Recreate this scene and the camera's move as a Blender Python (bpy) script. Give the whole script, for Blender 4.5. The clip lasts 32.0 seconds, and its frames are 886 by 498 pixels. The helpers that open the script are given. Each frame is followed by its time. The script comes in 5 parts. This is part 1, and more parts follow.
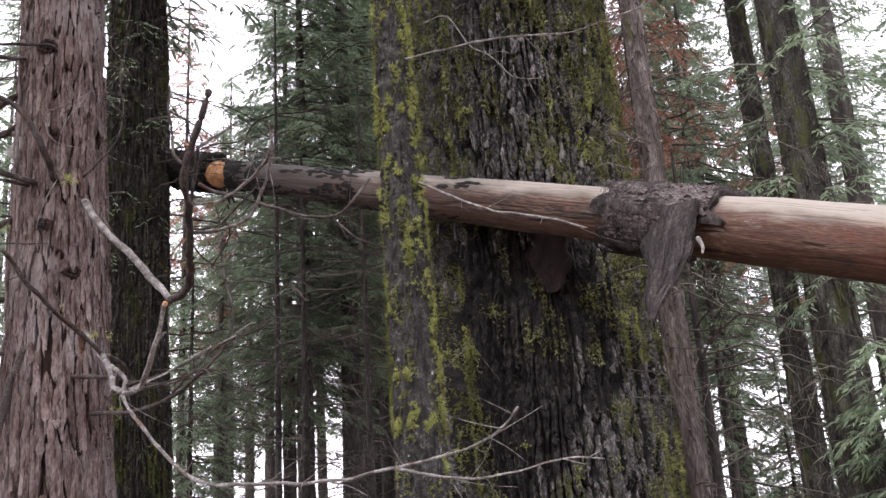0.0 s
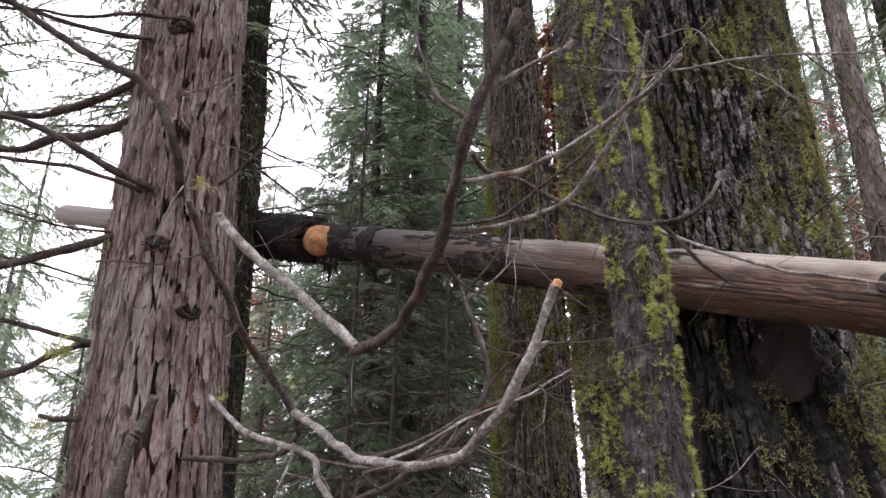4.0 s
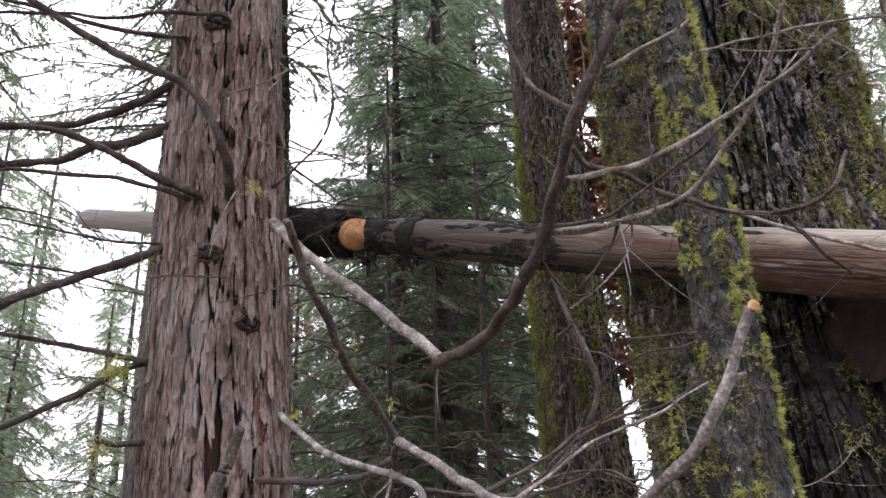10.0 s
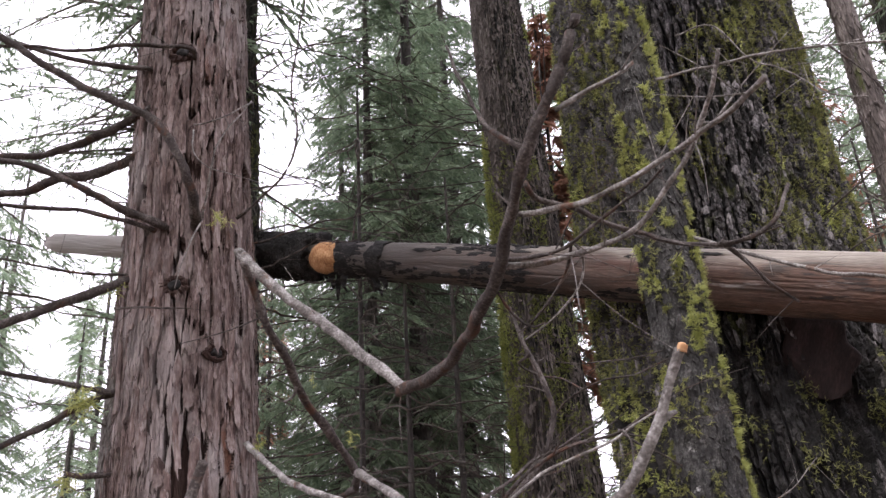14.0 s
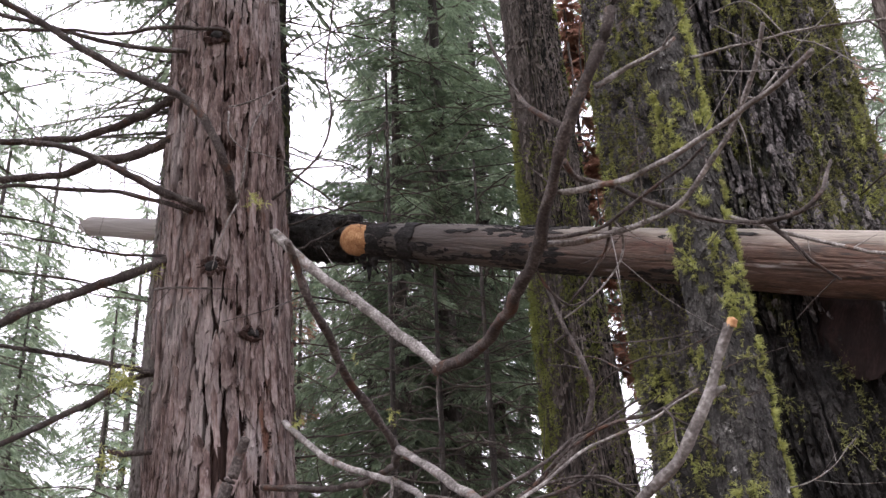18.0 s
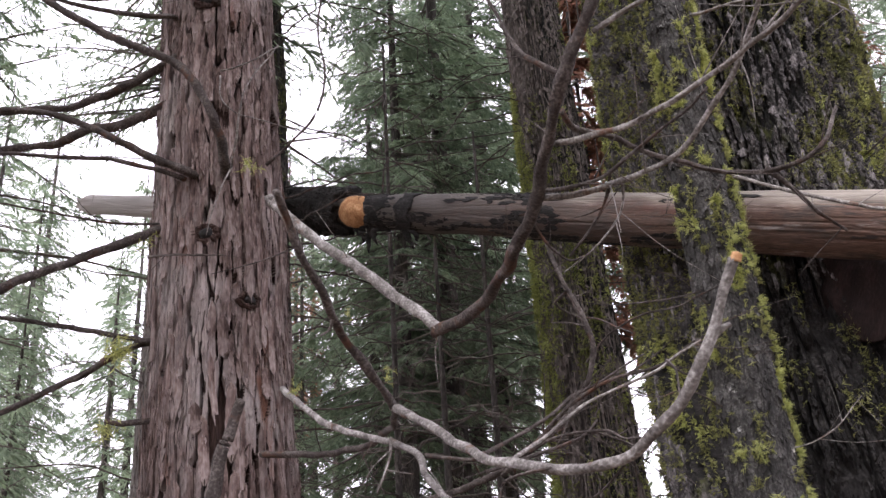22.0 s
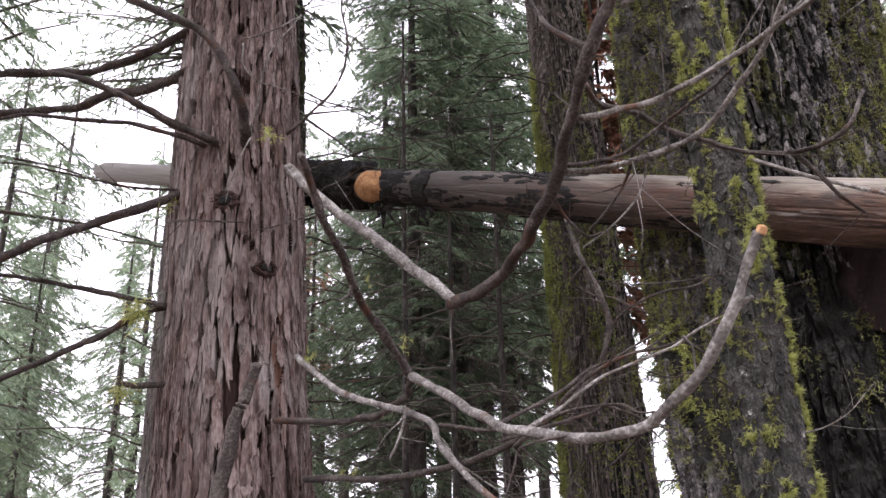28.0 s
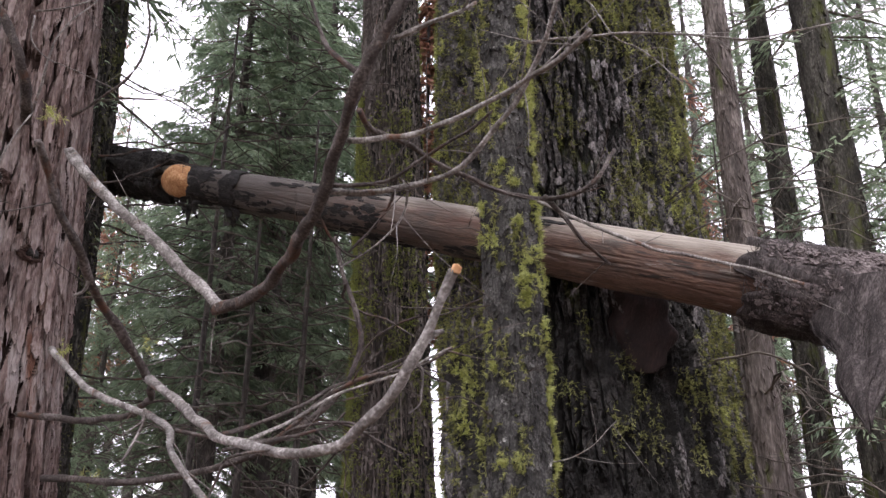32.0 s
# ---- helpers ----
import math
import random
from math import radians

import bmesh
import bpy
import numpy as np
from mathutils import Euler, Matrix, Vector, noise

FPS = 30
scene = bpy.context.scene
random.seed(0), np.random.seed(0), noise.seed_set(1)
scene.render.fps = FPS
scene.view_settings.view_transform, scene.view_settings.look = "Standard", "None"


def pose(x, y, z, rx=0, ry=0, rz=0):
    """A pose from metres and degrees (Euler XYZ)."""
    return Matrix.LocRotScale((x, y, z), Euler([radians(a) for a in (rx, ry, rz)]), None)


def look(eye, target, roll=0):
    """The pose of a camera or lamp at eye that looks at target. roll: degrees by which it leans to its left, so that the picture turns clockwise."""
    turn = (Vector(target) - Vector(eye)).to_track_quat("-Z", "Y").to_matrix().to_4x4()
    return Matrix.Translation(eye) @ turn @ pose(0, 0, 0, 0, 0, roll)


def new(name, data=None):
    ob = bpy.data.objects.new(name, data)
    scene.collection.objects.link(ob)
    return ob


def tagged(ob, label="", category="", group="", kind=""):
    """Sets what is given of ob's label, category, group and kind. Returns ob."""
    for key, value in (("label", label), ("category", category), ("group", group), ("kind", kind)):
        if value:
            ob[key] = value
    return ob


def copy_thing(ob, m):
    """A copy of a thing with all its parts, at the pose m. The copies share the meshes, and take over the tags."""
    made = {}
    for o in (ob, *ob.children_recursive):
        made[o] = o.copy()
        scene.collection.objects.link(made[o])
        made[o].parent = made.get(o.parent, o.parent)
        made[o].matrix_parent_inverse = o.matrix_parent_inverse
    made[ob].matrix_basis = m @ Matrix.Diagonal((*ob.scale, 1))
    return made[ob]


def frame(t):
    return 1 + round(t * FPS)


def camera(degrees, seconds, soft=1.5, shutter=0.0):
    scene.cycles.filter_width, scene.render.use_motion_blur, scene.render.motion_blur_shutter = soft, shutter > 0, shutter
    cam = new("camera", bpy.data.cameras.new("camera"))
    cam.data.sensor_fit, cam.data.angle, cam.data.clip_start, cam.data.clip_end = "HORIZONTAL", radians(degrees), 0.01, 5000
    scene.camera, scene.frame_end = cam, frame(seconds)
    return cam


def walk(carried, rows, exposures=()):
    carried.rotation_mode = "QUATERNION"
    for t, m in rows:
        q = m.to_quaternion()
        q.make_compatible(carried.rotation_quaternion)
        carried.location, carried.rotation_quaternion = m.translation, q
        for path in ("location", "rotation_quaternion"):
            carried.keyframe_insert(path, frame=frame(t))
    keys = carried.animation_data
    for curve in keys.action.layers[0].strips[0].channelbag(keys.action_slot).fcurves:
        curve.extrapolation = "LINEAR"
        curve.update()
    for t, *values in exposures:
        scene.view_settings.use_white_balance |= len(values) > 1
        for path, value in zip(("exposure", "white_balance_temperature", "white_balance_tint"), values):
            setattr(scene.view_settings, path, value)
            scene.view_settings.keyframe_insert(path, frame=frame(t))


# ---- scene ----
cam = camera(53.0, 32.0)
METRES, EYE, TILT, LEAN, TURN = 3.5, 1.55, 16.5, 3.5, 0.0
ROWS = [
    (0.0, 0.0, 0.0, 0.0, 0.0, 0.0, 0.0),
    (0.5, -0.0076, -0.0011, -0.0016, 0.48, 0.58, -0.79),
    (1.0, -0.0131, -0.0038, 0.003, 1.53, 1.76, -1.21),
    (1.5, -0.0152, -0.0083, 0.0028, 2.88, 1.56, -1.23),
    (2.0, -0.0297, 0.03, -0.0123, 5.59, -0.26, 0.22),
    (2.5, -0.1127, 0.1366, -0.0362, 3.47, -0.03, 1.55),
    (3.0, -0.2302, 0.2312, -0.0412, 1.49, 0.54, 0.37),
    (3.5, -0.3033, 0.315, -0.0768, 4.21, 1.93, 0.62),
    (4.0, -0.363, 0.4817, -0.1203, -0.33, 8.84, -4.39),
    (4.5, -0.4339, 0.5485, -0.0921, -0.18, 9.22, -2.5),
    (6.5, -0.4529, 0.54, -0.0879, 0.55, 8.69, -3.13),
    (7.0, -0.4488, 0.5426, -0.0883, 0.67, 8.37, -2.58),
    (7.5, -0.4487, 0.5436, -0.0897, 0.96, 8.03, -2.3),
    (8.0, -0.4485, 0.5441, -0.0911, 1.09, 7.75, -2.23),
    (8.5, -0.4464, 0.5422, -0.0904, 1.1, 7.7, -1.95),
    (9.0, -0.4456, 0.5414, -0.0904, 1.15, 7.63, -1.74),
    (9.5, -0.4462, 0.5446, -0.0915, 1.04, 7.53, -1.68),
    (10.0, -0.4431, 0.5435, -0.0916, 0.68, 7.48, -1.57),
    (10.5, -0.4405, 0.5398, -0.0917, 0.46, 7.64, -1.5),
    (11.0, -0.4339, 0.5388, -0.0895, 0.12, 7.88, -1.38),
    (11.5, -0.4338, 0.5379, -0.0893, -0.09, 7.89, -1.42),
    (12.0, -0.4301, 0.5341, -0.0888, -0.28, 7.81, -1.31),
    (12.5, -0.4293, 0.5289, -0.0857, -0.14, 7.86, -1.4),
    (13.0, -0.4313, 0.5237, -0.0829, -0.09, 8.18, -1.42),
    (13.5, -0.428, 0.5207, -0.0791, -0.57, 8.53, -1.07),
    (15.5, -0.4268, 0.5236, -0.0779, -0.46, 8.29, 0.16),
    (16.0, -0.4299, 0.5229, -0.0801, -0.35, 8.04, -0.38),
    (16.5, -0.4317, 0.5207, -0.0814, -0.09, 7.79, -0.61),
    (17.0, -0.4346, 0.5196, -0.0819, 0.43, 7.54, -0.65),
    (17.5, -0.4365, 0.5188, -0.0825, 0.91, 7.34, -0.65),
    (18.0, -0.4381, 0.5208, -0.0821, 0.93, 7.41, -0.74),
    (18.5, -0.4341, 0.5262, -0.0841, 0.64, 7.32, -0.8),
    (19.0, -0.4303, 0.5352, -0.0911, 0.89, 6.86, -0.64),
    (19.5, -0.4311, 0.5407, -0.0944, 1.09, 6.65, -0.2),
    (20.0, -0.4292, 0.5453, -0.0982, 1.09, 6.5, 0.16),
    (20.5, -0.4317, 0.546, -0.0994, 1.22, 6.33, 0.14),
    (21.0, -0.4343, 0.5446, -0.0994, 1.33, 6.18, 0.07),
    (21.5, -0.4332, 0.5438, -0.1002, 1.22, 6.09, 0.16),
    (22.0, -0.4333, 0.5417, -0.0999, 1.15, 6.03, 0.12),
    (22.5, -0.4341, 0.5403, -0.0994, 1.23, 6.04, 0.07),
    (23.0, -0.4354, 0.5385, -0.098, 1.2, 6.22, 0.08),
    (23.5, -0.4352, 0.539, -0.0978, 1.07, 6.27, 0.09),
    (24.0, -0.4339, 0.5376, -0.0991, 1.06, 6.2, -0.14),
    (24.5, -0.4345, 0.5381, -0.0989, 1.15, 6.22, -0.37),
    (25.0, -0.437, 0.5389, -0.0999, 1.29, 6.03, -0.66),
    (25.5, -0.4358, 0.5391, -0.1033, 1.16, 5.61, -0.91),
    (26.0, -0.4364, 0.5404, -0.106, 1.2, 5.18, -1.28),
    (26.5, -0.4358, 0.5383, -0.1065, 1.5, 4.85, -1.29),
    (28.5, -0.4411, 0.5398, -0.1084, 1.67, 4.75, -2.04),
    (29.0, -0.4415, 0.539, -0.1082, 1.57, 4.87, -2.36),
    (29.5, -0.4416, 0.5398, -0.1091, 1.46, 4.95, -2.67),
    (30.0, -0.4391, 0.5387, -0.1087, 0.77, 5.44, -3.04),
    (30.5, -0.4242, 0.5347, -0.1023, -2.67, 6.36, -4.28),
    (31.0, -0.3838, 0.5295, -0.1003, -8.53, 6.63, -5.84),
    (31.5, -0.3744, 0.524, -0.1017, -10.54, 6.52, -6.71),
    (32.0, -0.3804, 0.5221, -0.1006, -9.78, 6.44, -6.88),
]
walk(cam, [(t, pose(0, 0, EYE, TILT, LEAN, TURN) @ pose(METRES * x, METRES * y, METRES * z, 90 + pitch, roll, yaw)) for t, x, y, z, yaw, pitch, roll in ROWS],
     exposures=((0.0, 1.52, 6550, 13), (32.0, 1.52, 6550, 13)))
LOG_P, LOG_Q = Vector((1.30, 6.34, 3.625)), Vector((-2.35, 9.295, 5.342))

# ---- world, sun ----
world = bpy.data.worlds.new("overcast")
scene.world = world
world.use_nodes = True
wn, wl = world.node_tree.nodes, world.node_tree.links
wn.clear()
sky = wn.new("ShaderNodeTexSky")
sky.sky_type, sky.sun_disc = "NISHITA", False
sky.sun_elevation, sky.sun_rotation = radians(54), radians(235)
cloud = wn.new("ShaderNodeMix")
cloud.data_type = "RGBA"
cloud.inputs[0].default_value = 0.88
cloud.inputs[7].default_value = (8.75, 8.35, 9.5, 1)
back = wn.new("ShaderNodeBackground")
back.inputs[1].default_value = 0.148
wout = wn.new("ShaderNodeOutputWorld")
wl.new(sky.outputs[0], cloud.inputs[6])
wl.new(cloud.outputs[2], back.inputs[0])
wl.new(back.outputs[0], wout.inputs[0])
sun = new("sun", bpy.data.lights.new("sun", "SUN"))
sun.data.energy, sun.data.angle, sun.data.color = 1.4, radians(25), (1.0, 0.97, 0.95)
sun.matrix_world = look((-6, -4, 19), (0, 6, 3))


# ---- mesh and noise helpers ----
def lattice(ix, iy, iz, seed):
    h = (ix * 374761393 + iy * 668265263 + iz * 1274126177 + seed * 974634721) & 0xFFFFFFFF
    h = ((h ^ (h >> 13)) * 1274126177) & 0xFFFFFFFF
    return ((h ^ (h >> 16)) & 0xFFFF) / 32767.5 - 1.0


def vnoise(x, y, z, seed=0):
    """Smooth noise from -1 to 1 on arrays."""
    xi, yi, zi = (np.floor(a).astype(np.int64) for a in (x, y, z))
    fx, fy, fz = (a - np.floor(a) for a in (x, y, z))
    fx, fy, fz = (f * f * (3 - 2 * f) for f in (fx, fy, fz))
    out = 0.0
    for a, wx in ((0, 1 - fx), (1, fx)):
        for b, wy in ((0, 1 - fy), (1, fy)):
            for c, wz in ((0, 1 - fz), (1, fz)):
                out = out + wx * wy * wz * lattice(xi + a, yi + b, zi + c, seed)
    return out


def fbm(x, y, z, octaves=3, seed=0):
    out, gain = 0.0, 1.0
    for o in range(octaves):
        out = out + gain * vnoise(x * 2**o, y * 2**o, z * 2**o, seed + o)
        gain *= 0.5
    return out / (2 - gain * 2)


def mesh_of(name, verts, faces, material, smooth=True):
    me = bpy.data.meshes.new(name)
    verts = np.asarray(verts, np.float32)
    faces = np.asarray(faces, np.int32)
    n = faces.shape[1]
    me.vertices.add(len(verts))
    me.vertices.foreach_set("co", verts.ravel())
    me.loops.add(faces.size)
    me.loops.foreach_set("vertex_index", faces.ravel())
    me.polygons.add(len(faces))
    me.polygons.foreach_set("loop_start", np.arange(0, faces.size, n, dtype=np.int32))
    me.polygons.foreach_set("use_smooth", np.full(len(faces), smooth))
    me.update(calc_edges=True)
    me.validate()
    if material:
        me.materials.append(material)
    return me


def part(name, me, parent, label="", kind=""):
    ob = new(name, me)
    ob.parent = parent
    if label or kind:
        tagged(ob, label=label, kind=kind)
    return ob


def thing(name, x, y, z, label, category, group="", kind=""):
    ob = new(name)
    ob.empty_display_size = 0.2
    ob.location = (x, y, z)
    return tagged(ob, label, category, group, kind)


def grid_faces(rows, cols, closed=True):
    r, c = np.meshgrid(np.arange(rows - 1), np.arange(cols if closed else cols - 1), indexing="ij")
    a = r * cols + c
    b = r * cols + (c + 1) % cols
    return np.stack([a, b, b + cols, a + cols], -1).reshape(-1, 4)


def spline(points, steps):
    """A smooth line through the points, as an array."""
    p = np.array(points, float)
    p = np.vstack([2 * p[0] - p[1], p, 2 * p[-1] - p[-2]])
    out = []
    for i in range(1, len(p) - 2):
        for t in np.linspace(0, 1, steps, endpoint=False):
            a, b, c, d = p[i - 1 : i + 3]
            out.append(0.5 * (2 * b + (c - a) * t + (2 * a - 5 * b + 4 * c - d) * t * t + (3 * b - a - 3 * c + d) * t**3))
    out.append(p[-2])
    return np.array(out)


def tube(points, r0, r1, steps=6, sides=8, rough=0.12, wander=0.0, seed=0):
    """Vertices and faces of a tapered, slightly knobbly stick along a smooth line."""
    line = spline(points, steps)
    n = len(line)
    s = np.linspace(0, 1, n)
    arc = np.concatenate([[0], np.cumsum(np.linalg.norm(np.diff(line, axis=0), axis=1))])
    if wander:
        k = arc * 9 + seed * 3.7
        z0 = np.zeros(n)
        line = line + wander * np.stack([vnoise(k, z0 + 5 + seed, z0), vnoise(k, z0 + 15 + seed, z0), vnoise(k, z0 + 25 + seed, z0)], -1)
    way = np.gradient(line, axis=0)
    way /= np.linalg.norm(way, axis=1)[:, None] + 1e-9
    ref = np.where(np.abs(way[:, 2:3]) > 0.9, np.array([[1.0, 0, 0]]), np.array([[0, 0, 1.0]]))
    u = np.cross(way, ref)
    u /= np.linalg.norm(u, axis=1)[:, None]
    v = np.cross(way, u)
    ang = np.arange(sides) * 2 * np.pi / sides
    rad = (r0 + (r1 - r0) * s**0.8)[:, None] * np.ones(sides)
    rad = rad * (1 + rough * vnoise(arc[:, None] * 22 + 0 * rad, np.cos(ang)[None] * 1.4 + seed + 0 * rad, np.sin(ang)[None] * 1.4 + 0 * rad, seed))
    verts = line[:, None] + rad[..., None] * (np.cos(ang)[None, :, None] * u[:, None] + np.sin(ang)[None, :, None] * v[:, None])
    verts = np.vstack([verts.reshape(-1, 3), line[:1], line[-1:] + way[-1:] * r1 * 0.4])
    faces = grid_faces(n, sides)
    top, base = n * sides + 1, n * sides
    k = np.arange(sides)
    caps = np.vstack([np.stack([k, np.full(sides, base), np.full(sides, base), (k + 1) % sides], -1)[:, [0, 1, 3, 3]],
                      np.stack([(n - 1) * sides + k, (n - 1) * sides + (k + 1) % sides, np.full(sides, top), np.full(sides, top)], -1)])
    return verts, faces, caps


def stick_mesh(name, sticks, material):
    """One mesh from a list of tube() argument dicts, with triangle caps."""
    vs, fs, n = [], [], 0
    for args in sticks:
        v, f, c = tube(**args)
        vs.append(v)
        fs.append(np.vstack([f[:, [0, 1, 2]], f[:, [0, 2, 3]], c[:, [0, 1, 2]]]) + n)
        n += len(v)
    return mesh_of(name, np.vstack(vs), np.vstack(fs), material)


# ---- materials ----
def surface(name, dark, mid, light, scale=(1, 1, 1), size=6.0, fine=40.0, rough=0.85, bump=0.4, spots=None, random_tint=0.0):
    """A mottled matte surface: two sizes of noise, stretched, with optional patches of another colour (colour, size, threshold, stretch)."""
    m = bpy.data.materials.new(name)
    m.use_nodes = True
    nodes, links = m.node_tree.nodes, m.node_tree.links
    bsdf = nodes["Principled BSDF"]
    bsdf.inputs["Roughness"].default_value = rough
    bsdf.inputs["Specular IOR Level"].default_value = 0.25
    coord = nodes.new("ShaderNodeTexCoord")
    mapping = nodes.new("ShaderNodeMapping")
    mapping.inputs["Scale"].default_value = scale
    links.new(coord.outputs["Object"], mapping.inputs[0])
    big, small = nodes.new("ShaderNodeTexNoise"), nodes.new("ShaderNodeTexNoise")
    for node, s, d in ((big, size, 4), (small, fine, 3)):
        node.inputs["Scale"].default_value, node.inputs["Detail"].default_value = s, d
        links.new(mapping.outputs[0], node.inputs["Vector"])
    both = nodes.new("ShaderNodeMath")
    both.operation = "MULTIPLY_ADD"
    both.inputs[1].default_value = 0.5
    links.new(small.outputs[0], both.inputs[0])
    half = nodes.new("ShaderNodeMath")
    half.operation = "MULTIPLY"
    half.inputs[1].default_value = 0.5
    links.new(big.outputs[0], half.inputs[0])
    links.new(half.outputs[0], both.inputs[2])
    ramp = nodes.new("ShaderNodeValToRGB")
    ramp.color_ramp.elements[0].position, ramp.color_ramp.elements[1].position = 0.33, 0.67
    ramp.color_ramp.elements[0].color, ramp.color_ramp.elements[1].color = (*dark, 1), (*light, 1)
    ramp.color_ramp.elements.new(0.5).color = (*mid, 1)
    links.new(both.outputs[0], ramp.inputs[0])
    colour = ramp.outputs[0]
    for colour2, s2, low, stretch, *soft in spots or ():
        map2 = nodes.new("ShaderNodeMapping")
        map2.inputs["Scale"].default_value = stretch
        map2.inputs["Location"].default_value = (s2, s2 * 0.3, 1.7)
        links.new(coord.outputs["Object"], map2.inputs[0])
        patch = nodes.new("ShaderNodeTexNoise")
        patch.inputs["Scale"].default_value, patch.inputs["Detail"].default_value = s2, 6
        patch.inputs["Roughness"].default_value = 0.65
        links.new(map2.outputs[0], patch.inputs["Vector"])
        edge = nodes.new("ShaderNodeMapRange")
        edge.inputs[1].default_value, edge.inputs[2].default_value = low, low + (soft[0] if soft else 0.09)
        links.new(patch.outputs[0], edge.inputs[0])
        mix = nodes.new("ShaderNodeMix")
        mix.data_type = "RGBA"
        links.new(edge.outputs[0], mix.inputs[0])
        links.new(colour, mix.inputs[6])
        mix.inputs[7].default_value = (*colour2, 1)
        colour = mix.outputs[2]
    if random_tint:
        info = nodes.new("ShaderNodeObjectInfo")
        geo = nodes.new("ShaderNodeNewGeometry")
        add = nodes.new("ShaderNodeMath")
        links.new(info.outputs["Random"], add.inputs[0])
        links.new(geo.outputs["Random Per Island"], add.inputs[1])
        span = nodes.new("ShaderNodeMapRange")
        span.inputs[2].default_value = 2.0
        span.inputs[3].default_value, span.inputs[4].default_value = 1 - random_tint, 1 + random_tint
        links.new(add.outputs[0], span.inputs[0])
        hsv = nodes.new("ShaderNodeHueSaturation")
        links.new(colour, hsv.inputs["Color"])
        links.new(span.outputs[0], hsv.inputs["Value"])
        colour = hsv.outputs[0]
    links.new(colour, bsdf.inputs["Base Color"])
    if bump:
        b = nodes.new("ShaderNodeBump")
        b.inputs["Strength"].default_value, b.inputs["Distance"].default_value = bump, 0.01
        links.new(both.outputs[0], b.inputs["Height"])
        links.new(b.outputs[0], bsdf.inputs["Normal"])
    return m


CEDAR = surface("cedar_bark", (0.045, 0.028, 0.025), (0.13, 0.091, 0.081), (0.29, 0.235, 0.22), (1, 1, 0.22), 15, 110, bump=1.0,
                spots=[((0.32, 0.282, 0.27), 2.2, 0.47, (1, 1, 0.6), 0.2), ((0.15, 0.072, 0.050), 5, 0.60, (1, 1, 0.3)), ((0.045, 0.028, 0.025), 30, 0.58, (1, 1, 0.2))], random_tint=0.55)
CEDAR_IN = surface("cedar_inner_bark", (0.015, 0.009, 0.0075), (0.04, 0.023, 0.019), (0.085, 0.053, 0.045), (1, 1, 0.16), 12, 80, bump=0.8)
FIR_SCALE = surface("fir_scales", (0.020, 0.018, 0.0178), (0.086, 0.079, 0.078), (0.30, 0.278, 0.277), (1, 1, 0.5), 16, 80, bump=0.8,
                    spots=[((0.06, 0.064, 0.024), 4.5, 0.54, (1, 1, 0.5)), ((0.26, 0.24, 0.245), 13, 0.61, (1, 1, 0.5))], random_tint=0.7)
# near-black bark for the firs' furrows, with the crevice shade in its colour
FIR_FURROW_SHADE = surface("fir_bark", (0.0062, 0.006, 0.0057), (0.016, 0.0155, 0.0148), (0.046, 0.045, 0.043), (1, 1, 0.4), 14, 80, bump=0.8,
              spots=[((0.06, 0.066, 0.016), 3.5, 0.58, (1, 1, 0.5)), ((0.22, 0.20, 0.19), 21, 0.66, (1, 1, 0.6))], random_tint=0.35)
POLE = surface("young_fir_bark", (0.011, 0.0105, 0.010), (0.031, 0.0295, 0.028), (0.115, 0.11, 0.105), (1, 1, 0.7), 18, 110, bump=0.7,
               spots=[((0.07, 0.075, 0.025), 7, 0.64, (1, 1, 0.6)), ((0.42, 0.42, 0.40), 14, 0.64, (1, 1, 1))], random_tint=0.3)
FARBARK = surface("distant_bark", (0.018, 0.0155, 0.014), (0.052, 0.045, 0.041), (0.13, 0.116, 0.105), (1, 1, 0.3), 8, 50, bump=0.6,
                  spots=[((0.055, 0.06, 0.022), 7, 0.62, (1, 1, 0.4))])
MOSS = surface("moss", (0.098, 0.100, 0.036), (0.205, 0.210, 0.078), (0.40, 0.41, 0.18), (1, 1, 1), 5, 60, bump=0, random_tint=0.55)
REDBARK = surface("stringy_bark", (0.030, 0.0245, 0.0225), (0.088, 0.073, 0.067), (0.21, 0.183, 0.170), (1, 1, 0.2), 12, 80, bump=0.8,
                  spots=[((0.055, 0.06, 0.022), 7, 0.62, (1, 1, 0.4))], random_tint=0.4)
DARKBARK = surface("mossy_dark_bark", (0.011, 0.010, 0.0085), (0.034, 0.031, 0.0265), (0.105, 0.098, 0.086), (1, 1, 0.3), 12, 80, bump=0.8,
                   spots=[((0.05, 0.055, 0.018), 5, 0.52, (1, 1, 0.4)), ((0.16, 0.15, 0.14), 14, 0.63, (1, 1, 0.5))], random_tint=0.5)
PALEBARK = surface("pale_bark", (0.07, 0.06, 0.055), (0.14, 0.125, 0.117), (0.24, 0.22, 0.21), (1, 1, 0.3), 8, 50, bump=0.6)
SCALYBARK = surface("scaly_log_bark", (0.042, 0.034, 0.034), (0.108, 0.089, 0.088), (0.22, 0.19, 0.19), (1, 1, 1), 16, 90, bump=0.7, random_tint=0.5)
MOSSGREEN = surface("green_moss", (0.12, 0.13, 0.04), (0.23, 0.255, 0.078), (0.38, 0.41, 0.155), (1, 1, 1), 5, 60, bump=0, random_tint=0.35)
LICHEN = surface("wolf_lichen", (0.25, 0.265, 0.085), (0.43, 0.455, 0.155), (0.60, 0.63, 0.29), (1, 1, 1), 9, 60, bump=0, random_tint=0.25)
NEEDLE = surface("conifer_needles", (0.100, 0.140, 0.094), (0.198, 0.260, 0.170), (0.315, 0.395, 0.250), (1, 1, 1), 0.8, 7, rough=0.6, bump=0, random_tint=0.35)
